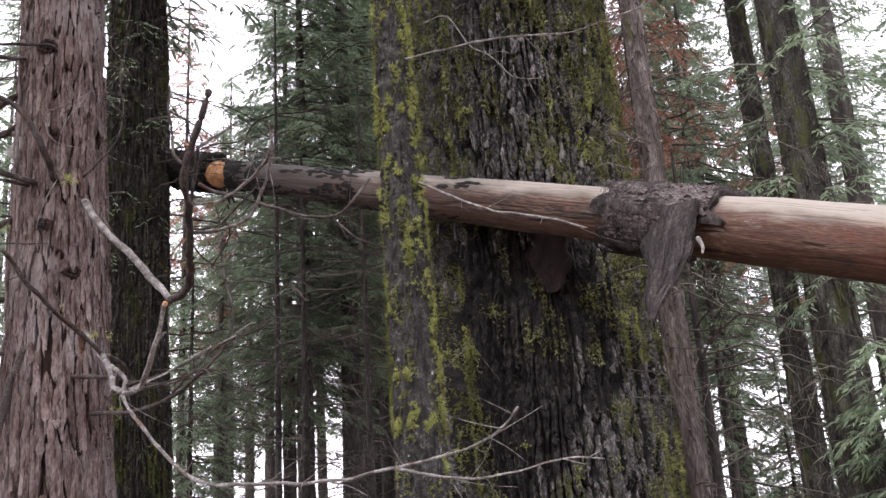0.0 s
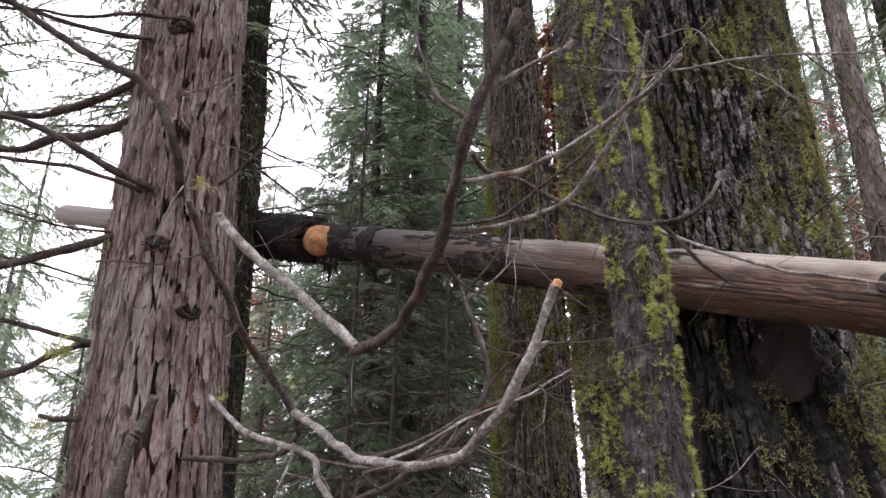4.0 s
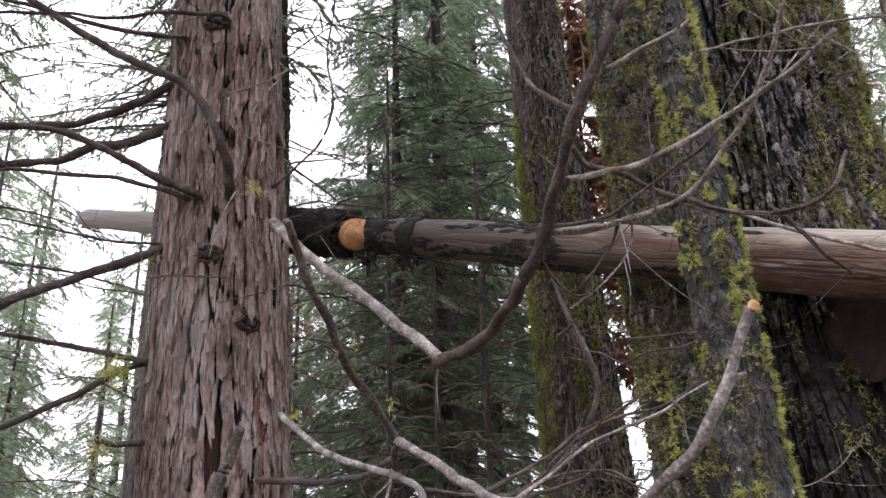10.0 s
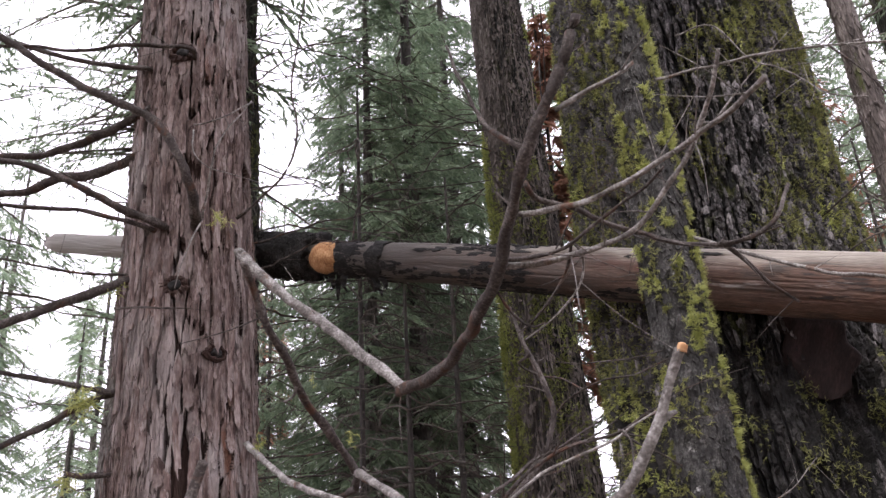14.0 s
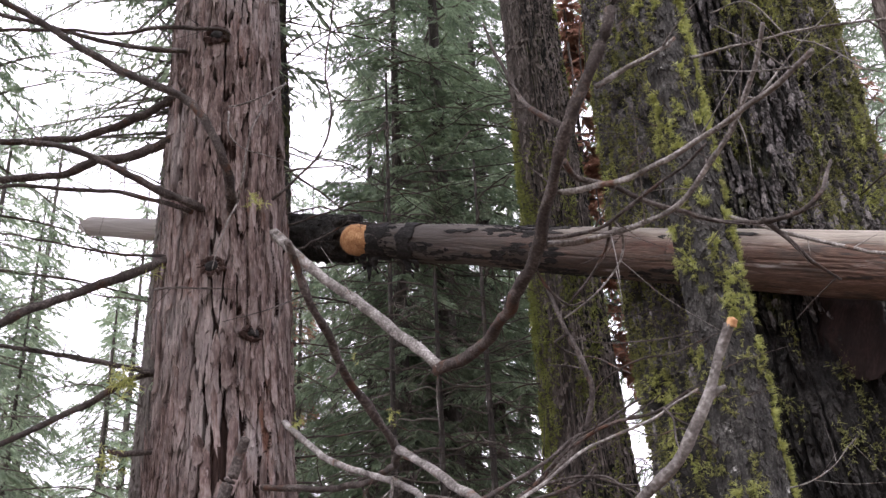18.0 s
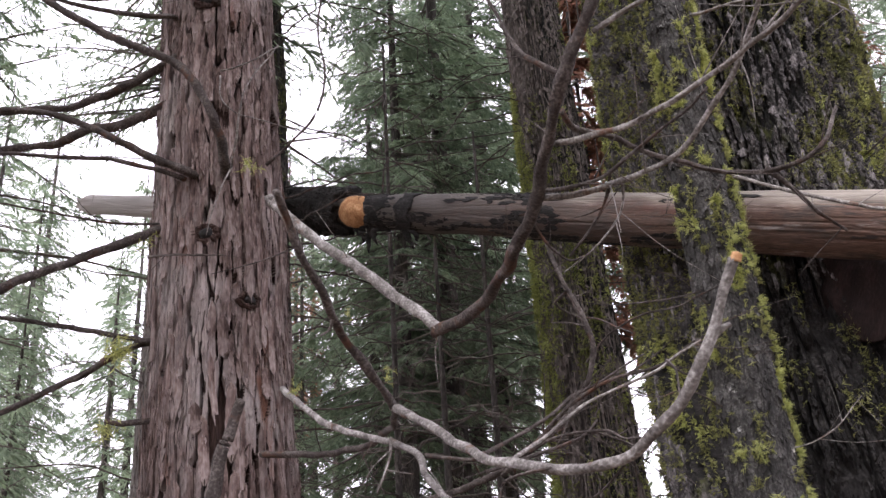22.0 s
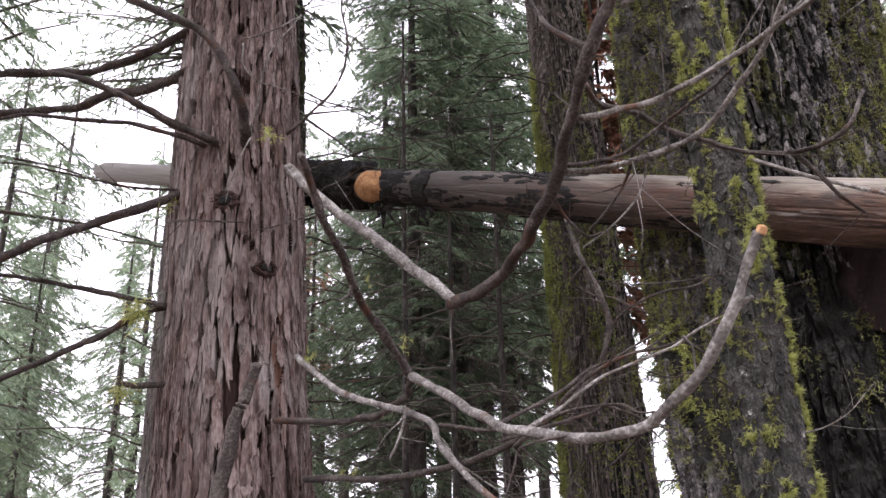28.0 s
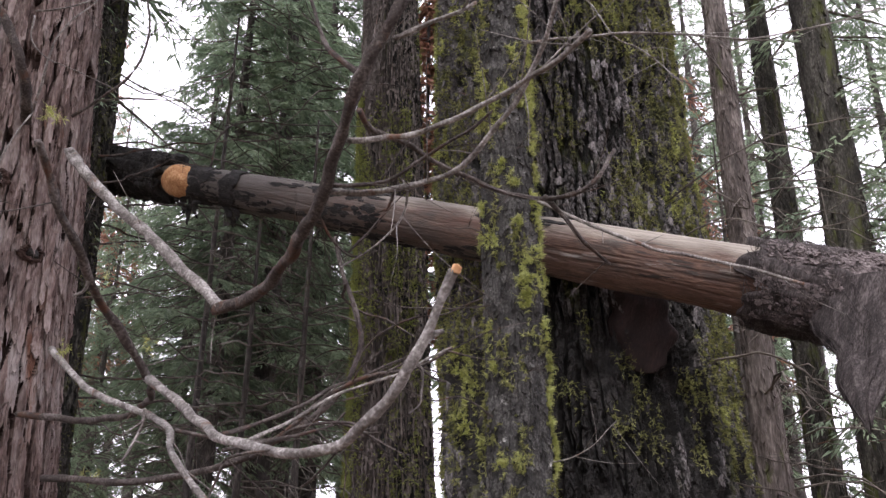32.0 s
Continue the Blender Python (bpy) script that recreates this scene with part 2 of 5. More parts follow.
RED = surface("dead_red_needles", (0.19, 0.095, 0.065), (0.31, 0.158, 0.11), (0.43, 0.245, 0.17), (1, 1, 1), 1.5, 9, bump=0, random_tint=0.3)


def let_light_through(m, share):
    """Thin foliage passes part of the light from behind."""
    nodes, links = m.node_tree.nodes, m.node_tree.links
    bsdf = nodes["Principled BSDF"]
    leaf, mix = nodes.new("ShaderNodeBsdfTranslucent"), nodes.new("ShaderNodeMixShader")
    links.new(bsdf.inputs["Base Color"].links[0].from_socket, leaf.inputs[0])
    mix.inputs[0].default_value = share
    links.new(bsdf.outputs[0], mix.inputs[1])
    links.new(leaf.outputs[0], mix.inputs[2])
    links.new(mix.outputs[0], nodes["Material Output"].inputs[0])


for foliage in (NEEDLE, RED, LICHEN, MOSS, MOSSGREEN):
    let_light_through(foliage, 0.45)
TWIG = surface("dead_branch", (0.021, 0.017, 0.0155), (0.055, 0.045, 0.041), (0.155, 0.135, 0.125), (1, 1, 1), 14, 120, bump=0.8,
               spots=[((0.085, 0.045, 0.03), 8, 0.56, (1, 1, 1)), ((0.18, 0.166, 0.154), 11, 0.66, (1, 1, 1))])
PALETWIG = surface("bleached_branch", (0.06, 0.052, 0.048), (0.175, 0.16, 0.15), (0.44, 0.42, 0.40), (1, 1, 1), 16, 120, bump=0.8,
                   spots=[((0.14, 0.08, 0.055), 9, 0.58, (1, 1, 1)), ((0.055, 0.045, 0.04), 13, 0.61, (1, 1, 1))])
FARTWIG = surface("distant_twigs", (0.05, 0.042, 0.036), (0.11, 0.095, 0.082), (0.19, 0.17, 0.15), (1, 1, 1), 3, 30, bump=0)
LOGWOOD = surface("peeled_log_wood", (0.045, 0.023, 0.016), (0.105, 0.057, 0.040), (0.22, 0.135, 0.098), (0.12, 1, 1), 12, 150, rough=0.65, bump=1.0,
                  spots=[((0.115, 0.043, 0.027), 2.4, 0.52, (0.5, 1, 1)), ((0.045, 0.030, 0.024), 6, 0.58, (0.3, 1, 1)), ((0.31, 0.22, 0.16), 3.1, 0.62, (0.5, 1, 1)),
                         ((0.022, 0.015, 0.012), 17, 0.60, (0.10, 1, 1), 0.02), ((0.30, 0.27, 0.25), 14, 0.62, (0.2, 1, 1)), ((0.046, 0.036, 0.030), 5, 0.58, (0.5, 0.8, 0.8), 0.12)])


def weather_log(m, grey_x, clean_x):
    """Grey weathering on the upper side, soot along the far half and a bleached tip paled for haze, all broken up by
    noise.
    """
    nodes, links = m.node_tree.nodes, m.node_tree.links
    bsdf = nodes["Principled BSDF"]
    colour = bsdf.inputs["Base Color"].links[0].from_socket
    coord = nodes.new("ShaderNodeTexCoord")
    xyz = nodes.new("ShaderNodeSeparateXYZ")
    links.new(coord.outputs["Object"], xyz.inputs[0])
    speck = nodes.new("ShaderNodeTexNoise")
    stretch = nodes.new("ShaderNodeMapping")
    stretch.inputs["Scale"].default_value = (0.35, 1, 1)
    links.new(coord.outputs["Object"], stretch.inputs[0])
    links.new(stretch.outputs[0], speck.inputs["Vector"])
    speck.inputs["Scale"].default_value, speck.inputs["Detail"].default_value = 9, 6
    # the last entry puts distance haze into the colour of the bare tip
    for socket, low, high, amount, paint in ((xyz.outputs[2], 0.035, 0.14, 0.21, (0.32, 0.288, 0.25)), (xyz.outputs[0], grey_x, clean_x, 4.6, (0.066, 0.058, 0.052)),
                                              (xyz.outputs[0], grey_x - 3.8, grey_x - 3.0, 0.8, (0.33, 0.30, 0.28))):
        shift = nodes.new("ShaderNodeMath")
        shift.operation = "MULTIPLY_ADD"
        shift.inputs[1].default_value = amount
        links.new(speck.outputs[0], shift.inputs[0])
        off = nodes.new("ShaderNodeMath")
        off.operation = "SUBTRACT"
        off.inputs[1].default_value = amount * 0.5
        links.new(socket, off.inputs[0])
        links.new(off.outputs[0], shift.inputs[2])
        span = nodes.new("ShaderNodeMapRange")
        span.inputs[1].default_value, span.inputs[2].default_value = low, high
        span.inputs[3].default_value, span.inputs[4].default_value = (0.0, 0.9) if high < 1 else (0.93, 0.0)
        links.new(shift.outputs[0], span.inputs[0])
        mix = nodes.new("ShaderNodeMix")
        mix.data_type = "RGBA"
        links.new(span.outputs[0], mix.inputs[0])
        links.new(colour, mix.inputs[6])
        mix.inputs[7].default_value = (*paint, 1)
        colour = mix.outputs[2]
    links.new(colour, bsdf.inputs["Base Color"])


# real char on the log; on fir and knots it also paints shade
CHAR_AND_SHADE = surface("charred_bark_and_shade", (0.006, 0.0055, 0.0055), (0.0145, 0.013, 0.0125), (0.048, 0.044, 0.042), (0.5, 1, 1), 12, 90, bump=0.9)
ORANGE = surface("fresh_broken_wood", (0.20, 0.09, 0.04), (0.42, 0.215, 0.10), (0.60, 0.37, 0.20), (1, 1, 1), 12, 70, bump=0.8)
FIBRE = surface("fibrous_torn_bark", (0.011, 0.0088, 0.0086), (0.036, 0.0295, 0.029), (0.115, 0.098, 0.097), (1, 1, 0.3), 22, 130, bump=0.9)
SCAR = surface("brown_scar_wood", (0.008, 0.005, 0.0045), (0.019, 0.0112, 0.0102), (0.042, 0.025, 0.023), (1, 1, 0.25), 14, 110, bump=1.0)
DUFF = surface("needle_litter", (0.05, 0.035, 0.022), (0.11, 0.075, 0.05), (0.18, 0.13, 0.085), (1, 1, 1), 1.2, 25, bump=0.8,
               spots=[((0.06, 0.08, 0.02), 0.6, 0.58, (1, 1, 1))])


# ---- ground ----
gx = np.concatenate([-np.geomspace(400, 14, 22), np.linspace(-13, 13, 53), np.geomspace(14, 400, 22)])
gy = np.concatenate([-np.geomspace(400, 8, 18), np.linspace(-7, 24, 63), np.geomspace(25, 400, 22)])
GX, GY = np.meshgrid(gx, gy)


def ground_z(x, y):
    return 0.10 * vnoise(np.asarray(x) * 0.35, np.asarray(y) * 0.35, 0 * np.asarray(x, float), 3) + 0.03 * vnoise(np.asarray(x) * 1.7, np.asarray(y) * 1.7, 0 * np.asarray(x, float), 4)


GZ = ground_z(GX, GY)
ground = new("ground", mesh_of("ground", np.stack([GX, GY, GZ], -1).reshape(-1, 3), grid_faces(len(gy), len(gx), False), DUFF))
tagged(ground, "forest floor of brown needle litter", "ground", kind="structure")


# ---- trunks ----
def trunk_mesh(name, profile, zs, cols, relief, material, front=True):
    """A trunk round the z axis: profile gives the radius by height, relief the bark's depth by angle and height. Columns lie closer on the side to -y."""
    u = np.arange(cols) / cols * 2 * np.pi
    ang = u + (0.55 * np.sin(u) if front else 0)  # denser near u = pi
    ang = ang + np.pi / 2  # u = pi faces -y
    zs = np.asarray(zs, float)
    A, Z = np.meshgrid(ang, zs)
    R = profile(Z)
    R = R + relief(np.cos(A), np.sin(A), Z, R)
    verts = np.stack([R * np.cos(A), R * np.sin(A), Z], -1).reshape(-1, 3)
    return mesh_of(name, verts, grid_faces(len(zs), cols), material)


def cells(u, v, su, sv, seed, jitter=0.42):
    """Long irregular plates on a sheet: the nearness to a plate's edge (0 on it), a random number for each plate and the place along it."""
    iu, iv = np.floor(u / su).astype(np.int64), np.floor(v / sv).astype(np.int64)
    first, second = np.full(u.shape, 9.0), np.full(u.shape, 9.0)
    mark, along = np.zeros(u.shape), np.zeros(u.shape)
    for dj in (-1, 0, 1):
        for di in (-1, 0, 1):
            ci, cj = iu + di, iv + dj
            pu = ci + 0.5 + jitter * lattice(ci, cj, 0 * ci, seed) + 0.25 * (cj % 2)
            pv = cj + 0.5 + 0.5 * lattice(ci, cj, 0 * ci + 7, seed)
            dv = v / sv - pv
            d = np.abs(u / su - pu) ** 1.5 + 0.85 * np.abs(dv) ** 1.5
            near = d < first
            second = np.where(near, first, np.minimum(second, d))
            mark = np.where(near, lattice(ci, cj, 0 * ci + 3, seed + 5), mark)
            along = np.where(near, dv, along)
            first = np.minimum(first, d)
    return second - first, mark, along


def ramp_up(x, lo, hi):
    t = np.clip((x - lo) / (hi - lo), 0, 1)
    return t * t * (3 - 2 * t)


def unrolled(c, s, reach):
    """Distance round a trunk from the side that faces -y; the seam lies behind."""
    return np.arctan2(c, -s) * reach


def cedar_bark(c, s, z):
    """Height of the cedar's bark over its deepest furrows, and how far each spot is a plate (1) or a furrow (0)."""
    x = unrolled(c, s, 0.31)
    x = x + 0.020 * vnoise(x * 3, z * 1.6, 0 * x, 7) + 0.006 * vnoise(x * 12, z * 7, 0 * x, 8) + 0.003 * vnoise(x * 40, z * 22, 0 * x, 6)
    zz = z + 0.05 * vnoise(x * 9, z * 2, 0 * x, 9) + 0.012 * vnoise(x * 60, z * 9, 0 * x, 5)
    edge, mark, along = cells(x, zz, 0.058, 0.42, 11)
    plate = ramp_up(edge, 0.05, 0.19 + 0.08 * vnoise(x * 8, z * 3, 0 * x, 10))
    edge2, mark2, along2 = cells(x + 0.004 * mark, zz, 0.022, 0.13, 13)
    flake = ramp_up(edge2, 0.0, 0.07)
    h = plate * (0.042 + 0.011 * mark + 0.006 * mark2 * flake + 0.004 * flake - 0.006 * along2 * flake - 0.008 * along)
    h = h + 0.0022 * vnoise(x * 230, z * 14, 0 * x, 14) + 0.0016 * vnoise(x * 90, z * 40, 0 * x, 15) + 0.012 * vnoise(c * 1.5, s * 1.5, z * 0.8, 19)
    return h, plate


def cedar_relief(c, s, z, r):
    return cedar_bark(c, s, z)[0] - 0.043


def fir_bark(c, s, z):
    """The same for the great fir: narrow broken ridges with deep furrows between."""
    x = unrolled(c, s, 0.97)
    x = x + 0.04 * vnoise(x * 1.6, z * 0.7, 0 * x, 27) + 0.018 * vnoise(x * 6, z * 3.2, 0 * x, 28) + 0.006 * vnoise(x * 22, z * 16, 0 * x, 30)
    zz = z + 0.06 * vnoise(x * 5, z * 2, 0 * x, 29) + 0.02 * vnoise(x * 30, z * 8, 0 * x, 26)
    edge, mark, along = cells(x, zz, 0.074, 0.80, 21)
    plate = ramp_up(edge + 0.14 * fbm(x * 50, z * 20, 0 * x, 2, 20), 0.05, 0.36 + 0.12 * vnoise(x * 6, z * 3, 0 * x, 24))
    edge2, mark2, along2 = cells(x + 0.006 * mark, zz, 0.024, 0.058, 23)
    flake = ramp_up(edge2, 0.0, 0.22)
    h = plate * (0.056 + 0.020 * mark + 0.016 * mark2 * flake + 0.014 * flake)
    h = h + 0.012 * fbm(x * 45, z * 24, 0 * x, 2, 25) + 0.004 * vnoise(x * 120, z * 50, 0 * x, 22)
    return h, plate


def fir_relief(c, s, z, r):
    lobe = 0.21 * np.exp(-((np.arctan2(-s, -c) / 0.38) ** 2)) - 0.20 * np.exp(-(((np.arctan2(-s, -c) - 0.50) / 0.10) ** 2))
    return fir_bark(c, s, z)[0] - 0.055 + np.where(np.asarray(r) > 0.6, lobe, 0) + 0.03 * vnoise(c * 3, s * 3, z * 0.9, 27)


def pole_relief(c, s, z, r):
    n = vnoise(c * 5, s * 5, z * 4, 31)
    return 0.016 * np.minimum(1, np.abs(n) * 2.5) + 0.010 * fbm(c * 11, s * 11, z * 22, 2, 33) + 0.006 * vnoise(c, s, z * 1.5, 35) - 0.01


def barked_trunk(name, profile, zs, arc, fine, bark, relief, plate_material, furrow_material, split, shift=None, scar=None):
    """A trunk whose plates and furrows get different materials, the firs' furrows with their shade painted in; columns
    lie close on the arc of angles given, measured from the side that faces -y.
    """
    lo, hi = arc
    u = np.concatenate([np.linspace(lo, hi, fine), np.linspace(hi, lo + 2 * np.pi, 40)[1:-1]])
    A, Z = np.meshgrid(u, np.asarray(zs, float))
    c, s = np.sin(A), -np.cos(A)
    R = profile(Z)
    R = R + relief(c, s, Z, R)
    y = R * s + (shift(Z) if shift else 0)
    me = mesh_of(name, np.stack([R * c, y, Z], -1).reshape(-1, 3), grid_faces(len(zs), len(u)), plate_material, False)
    me.materials.append(furrow_material)
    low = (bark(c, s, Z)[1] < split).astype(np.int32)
    # the mask holds the charred scar and the painted shade under the log
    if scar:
        me.materials.append(CHAR_AND_SHADE)
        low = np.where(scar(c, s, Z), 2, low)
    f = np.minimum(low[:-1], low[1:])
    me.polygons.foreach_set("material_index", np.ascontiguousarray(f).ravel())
    return me


def near_rows(top, z0, z1, step):
    return np.concatenate([np.linspace(-0.4, z0, 8, endpoint=False), np.arange(z0, z1, step), np.geomspace(z1, top, 14)])


def blades(origins, normals, count, length, width, spread, droop, rng, flat=1.0):
    """Tufts of narrow bent blades: vertices and triangles."""
    n = len(origins)
    o = np.repeat(origins, count, 0)
    d = np.repeat(normals, count, 0) + spread * rng.normal(size=(n * count, 3)) * np.array([1, 1, flat])
    d[:, 2] -= droop
    d /= np.linalg.norm(d, axis=1)[:, None] + 1e-9
    side = np.cross(d, rng.normal(size=(n * count, 3)) * flat + np.array([0, 0, 1.6 * (1 - flat)]))
    side /= np.linalg.norm(side, axis=1)[:, None] + 1e-9
    ln = length * rng.uniform(0.45, 1.25, (n * count, 1))
    wd = width * rng.uniform(0.6, 1.3, (n * count, 1))
    midp = o + d * ln * 0.55 + side * wd
    mid2 = o + d * ln * 0.55 - side * wd
    bend = rng.normal(size=(n * count, 3)) * 0.25
    tip = o + d * ln + bend * ln
    verts = np.stack([o, midp, tip, mid2], 1).reshape(-1, 3)
    k = np.arange(n * count)[:, None] * 4
    return verts, np.vstack([k + np.array([[0, 1, 3]]), k + np.array([[1, 2, 3]])])


def moss_on(name, tree, profile, relief, spots, material, length, rng, label, count=9, wide=0.085, shift=None):
    """Tufts on the bark at the given angles and heights."""
    ang, z = spots
    r = profile(z)
    r = r + relief(np.cos(ang), np.sin(ang), z, r)
    o = np.stack([r * np.cos(ang), r * np.sin(ang) + (shift(z) if shift else 0), z], -1)
    nrm = np.stack([np.cos(ang), np.sin(ang), 0 * z - 0.15], -1)
    o = o + nrm * rng.uniform(0, length * 0.5, (len(z), 1))
    v, f = blades(o, nrm, count, length, length * wide, 0.65, 0.35, rng)
    return part(name, mesh_of(name, v, f, material, False), tree, label, "stuff")


rng = np.random.default_rng(5)

# cedar
CEDAR_AT = (-2.60, 6.03)


def cedar_profile(z):
    return np.interp(z, [-0.5, 0, 0.5, 2.4, 3.7, 5.0, 9, 16], [0.59, 0.52, 0.425, 0.337, 0.317, 0.292, 0.22, 0.07])


cedar = thing("cedar_tree", *CEDAR_AT, 0, "tall cedar with shaggy red-brown bark and dead lower branches", "tree")
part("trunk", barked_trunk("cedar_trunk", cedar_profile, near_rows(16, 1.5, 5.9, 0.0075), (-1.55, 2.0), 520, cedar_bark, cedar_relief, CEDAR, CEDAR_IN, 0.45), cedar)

# great fir
FIR_AT = (1.01, 8.15)


def fir_profile(z):
    return np.interp(z, [-0.5, 0, 0.6, 1.6, 2.5, 3.6, 4.6, 6.5, 12, 24], [1.35, 1.2, 1.02, 0.90, 0.905, 0.93, 0.925, 0.905, 0.78, 0.25])


def fir_shift(z):
    """The great fir bows back as it rises."""
    return np.interp(z, [-0.5, 1.5, 2.5, 3.2, 4.6, 7, 12], [-0.75, -0.60, -0.42, -0.27, -0.05, 0.05, 0.15])


def fir_scar_and_shade(c, s, z):
    """Charred scar behind the log, spread far down to paint the lower trunk's shade."""
    x = unrolled(c, s, 0.97)
    return ((x + 0.42) / np.where(x < -0.42, 0.85, 0.95)) ** 2 + ((z - 3.0) / np.where(z > 3.0, 0.85, 1.5)) ** 2 + 0.9 * vnoise(x * 9, z * 3, 0 * x, 37) < 1


fir = thing("fir_tree", *FIR_AT, 0, "huge old fir with deeply furrowed dark mossy bark", "tree")
part("trunk", barked_trunk("fir_trunk", fir_profile, near_rows(24, 1.4, 7.4, 0.0105), (-1.85, 1.5), 640, fir_bark, fir_relief, FIR_SCALE, FIR_FURROW_SHADE, 0.55, fir_shift, fir_scar_and_shade), fir)

# slender fir before the log
POLE_AT = (-0.15, 5.96)


def pole_profile(z):
    return np.interp(z, [-0.5, 0, 1, 2.4, 3.5, 5.0, 9, 13], [0.25, 0.215, 0.17, 0.148, 0.138, 0.122, 0.08, 0.02])


pole = thing("young_fir", *POLE_AT, 0, "slender fir trunk hung with yellow-green lichen tufts", "tree")
part("trunk", trunk_mesh("pole_trunk", pole_profile, near_rows(13, 1.5, 5.6, 0.014), 220, pole_relief, POLE), pole)

# mossy trunk behind the log
BACK_AT = (-0.10, 10.75)


def back_profile(z):
    return np.interp(z, [-0.5, 0, 1, 3.3, 4.8, 6.8, 8.7, 20], [0.66, 0.60, 0.50, 0.420, 0.380, 0.345, 0.320, 0.08])


back_fir = thing("mossy_fir", *BACK_AT, 0, "straight fir with dark bark and bright moss down one side", "tree")
part("trunk", barked_trunk("back_trunk", back_profile, near_rows(20, 2.5, 9.5, 0.022), (-1.9, 1.6), 240, fir_bark, lambda c, s, z, r: 0.55 * fir_relief(c, s, z, r), REDBARK, FIR_FURROW_SHADE, 0.4), back_fir)

# dark trunk behind the cedar
DARK_AT = (-3.22, 9.5)


def dark_profile(z):
    return np.interp(z, [-0.5, 0, 1, 4, 8, 18], [0.50, 0.46, 0.39, 0.352, 0.315, 0.06])


dark_fir = thing("shaded_fir", *DARK_AT, 0, "dark fir trunk standing close behind the cedar", "tree")
part("trunk", barked_trunk("dark_trunk", dark_profile, near_rows(18, 1.5, 8.0, 0.018), (-1.5, 1.9), 240, fir_bark, lambda c, s, z, r: 0.6 * fir_relief(c, s, z, r), DARKBARK, FIR_FURROW_SHADE, 0.4), dark_fir)

# ---- fallen log ----
log_way = (LOG_P - LOG_Q).normalized()
LOG_LEFT = LOG_Q + (LOG_Q - LOG_P) * 1.05
LOG_LEN = (LOG_P - LOG_LEFT).length + 9.9 * (LOG_P - LOG_Q).length / 5.466 * 0.99
log_y = Vector((0, 0, 1)).cross(log_way).normalized()
log_z = log_way.cross(log_y)
LOG_M = Matrix((log_way, log_y, log_z)).transposed().to_4x4()
LOG_M.translation = LOG_LEFT
LOG_S = (LOG_P - LOG_LEFT).length  # distance along the log of the bark collar
LOG_O = (LOG_Q - LOG_LEFT).length  # of the broken orange spot


def log_radius(s):
    return np.interp(s, [0, LOG_O - 1.6, LOG_O, LOG_O + 2.1, LOG_S, LOG_S + 1.6, LOG_S + 10], [0.122, 0.14, 0.15, 0.172, 0.205, 0.232, 0.32])


fallen = thing("fallen_log", 0, 0, 0, "bare fallen log with weathered peeled wood and torn bark", "log")
fallen.matrix_world = LOG_M
ss = np.concatenate([np.arange(0, LOG_O - 1, 0.08), np.arange(LOG_O - 1, LOG_S + 2.6, 0.022), np.arange(LOG_S + 2.6, LOG_LEN, 0.12)])
aa = np.arange(200) / 200 * 2 * np.pi
A, S = np.meshgrid(aa, ss)
R = log_radius(S)
R = R + 0.009 * vnoise(np.cos(A) * 2, np.sin(A) * 2, S * 2.5, 41) + 0.003 * fbm(np.cos(A) * 6, np.sin(A) * 6, S * 3, 2, 43)
crack = np.abs(vnoise(np.cos(A) * 3.2 + 0.4 * vnoise(np.cos(A), np.sin(A), S * 3, 48), np.sin(A) * 3.2, S * 0.5, 45))
R = R - 0.010 * np.clip(1 - crack * 16, 0, 1)
crack = np.abs(vnoise(np.cos(A) * 6.5 + 0.6 * vnoise(np.cos(A) * 2, np.sin(A) * 2, S * 4, 49), np.sin(A) * 6.5, S * 1.1, 47))
R = R - 0.006 * np.clip(1 - crack * 9, 0, 1) * (vnoise(np.cos(A) * 2, np.sin(A) * 2, S * 0.9, 44) > -0.1)
R = R - 0.05 * np.clip(1 - S / 0.25, 0, 1) * (1 + vnoise(np.cos(A) * 3, np.sin(A) * 3, S * 5, 46))
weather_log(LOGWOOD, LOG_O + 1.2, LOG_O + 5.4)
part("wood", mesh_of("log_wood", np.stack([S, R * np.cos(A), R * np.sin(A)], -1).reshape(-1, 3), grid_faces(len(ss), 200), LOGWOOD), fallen)


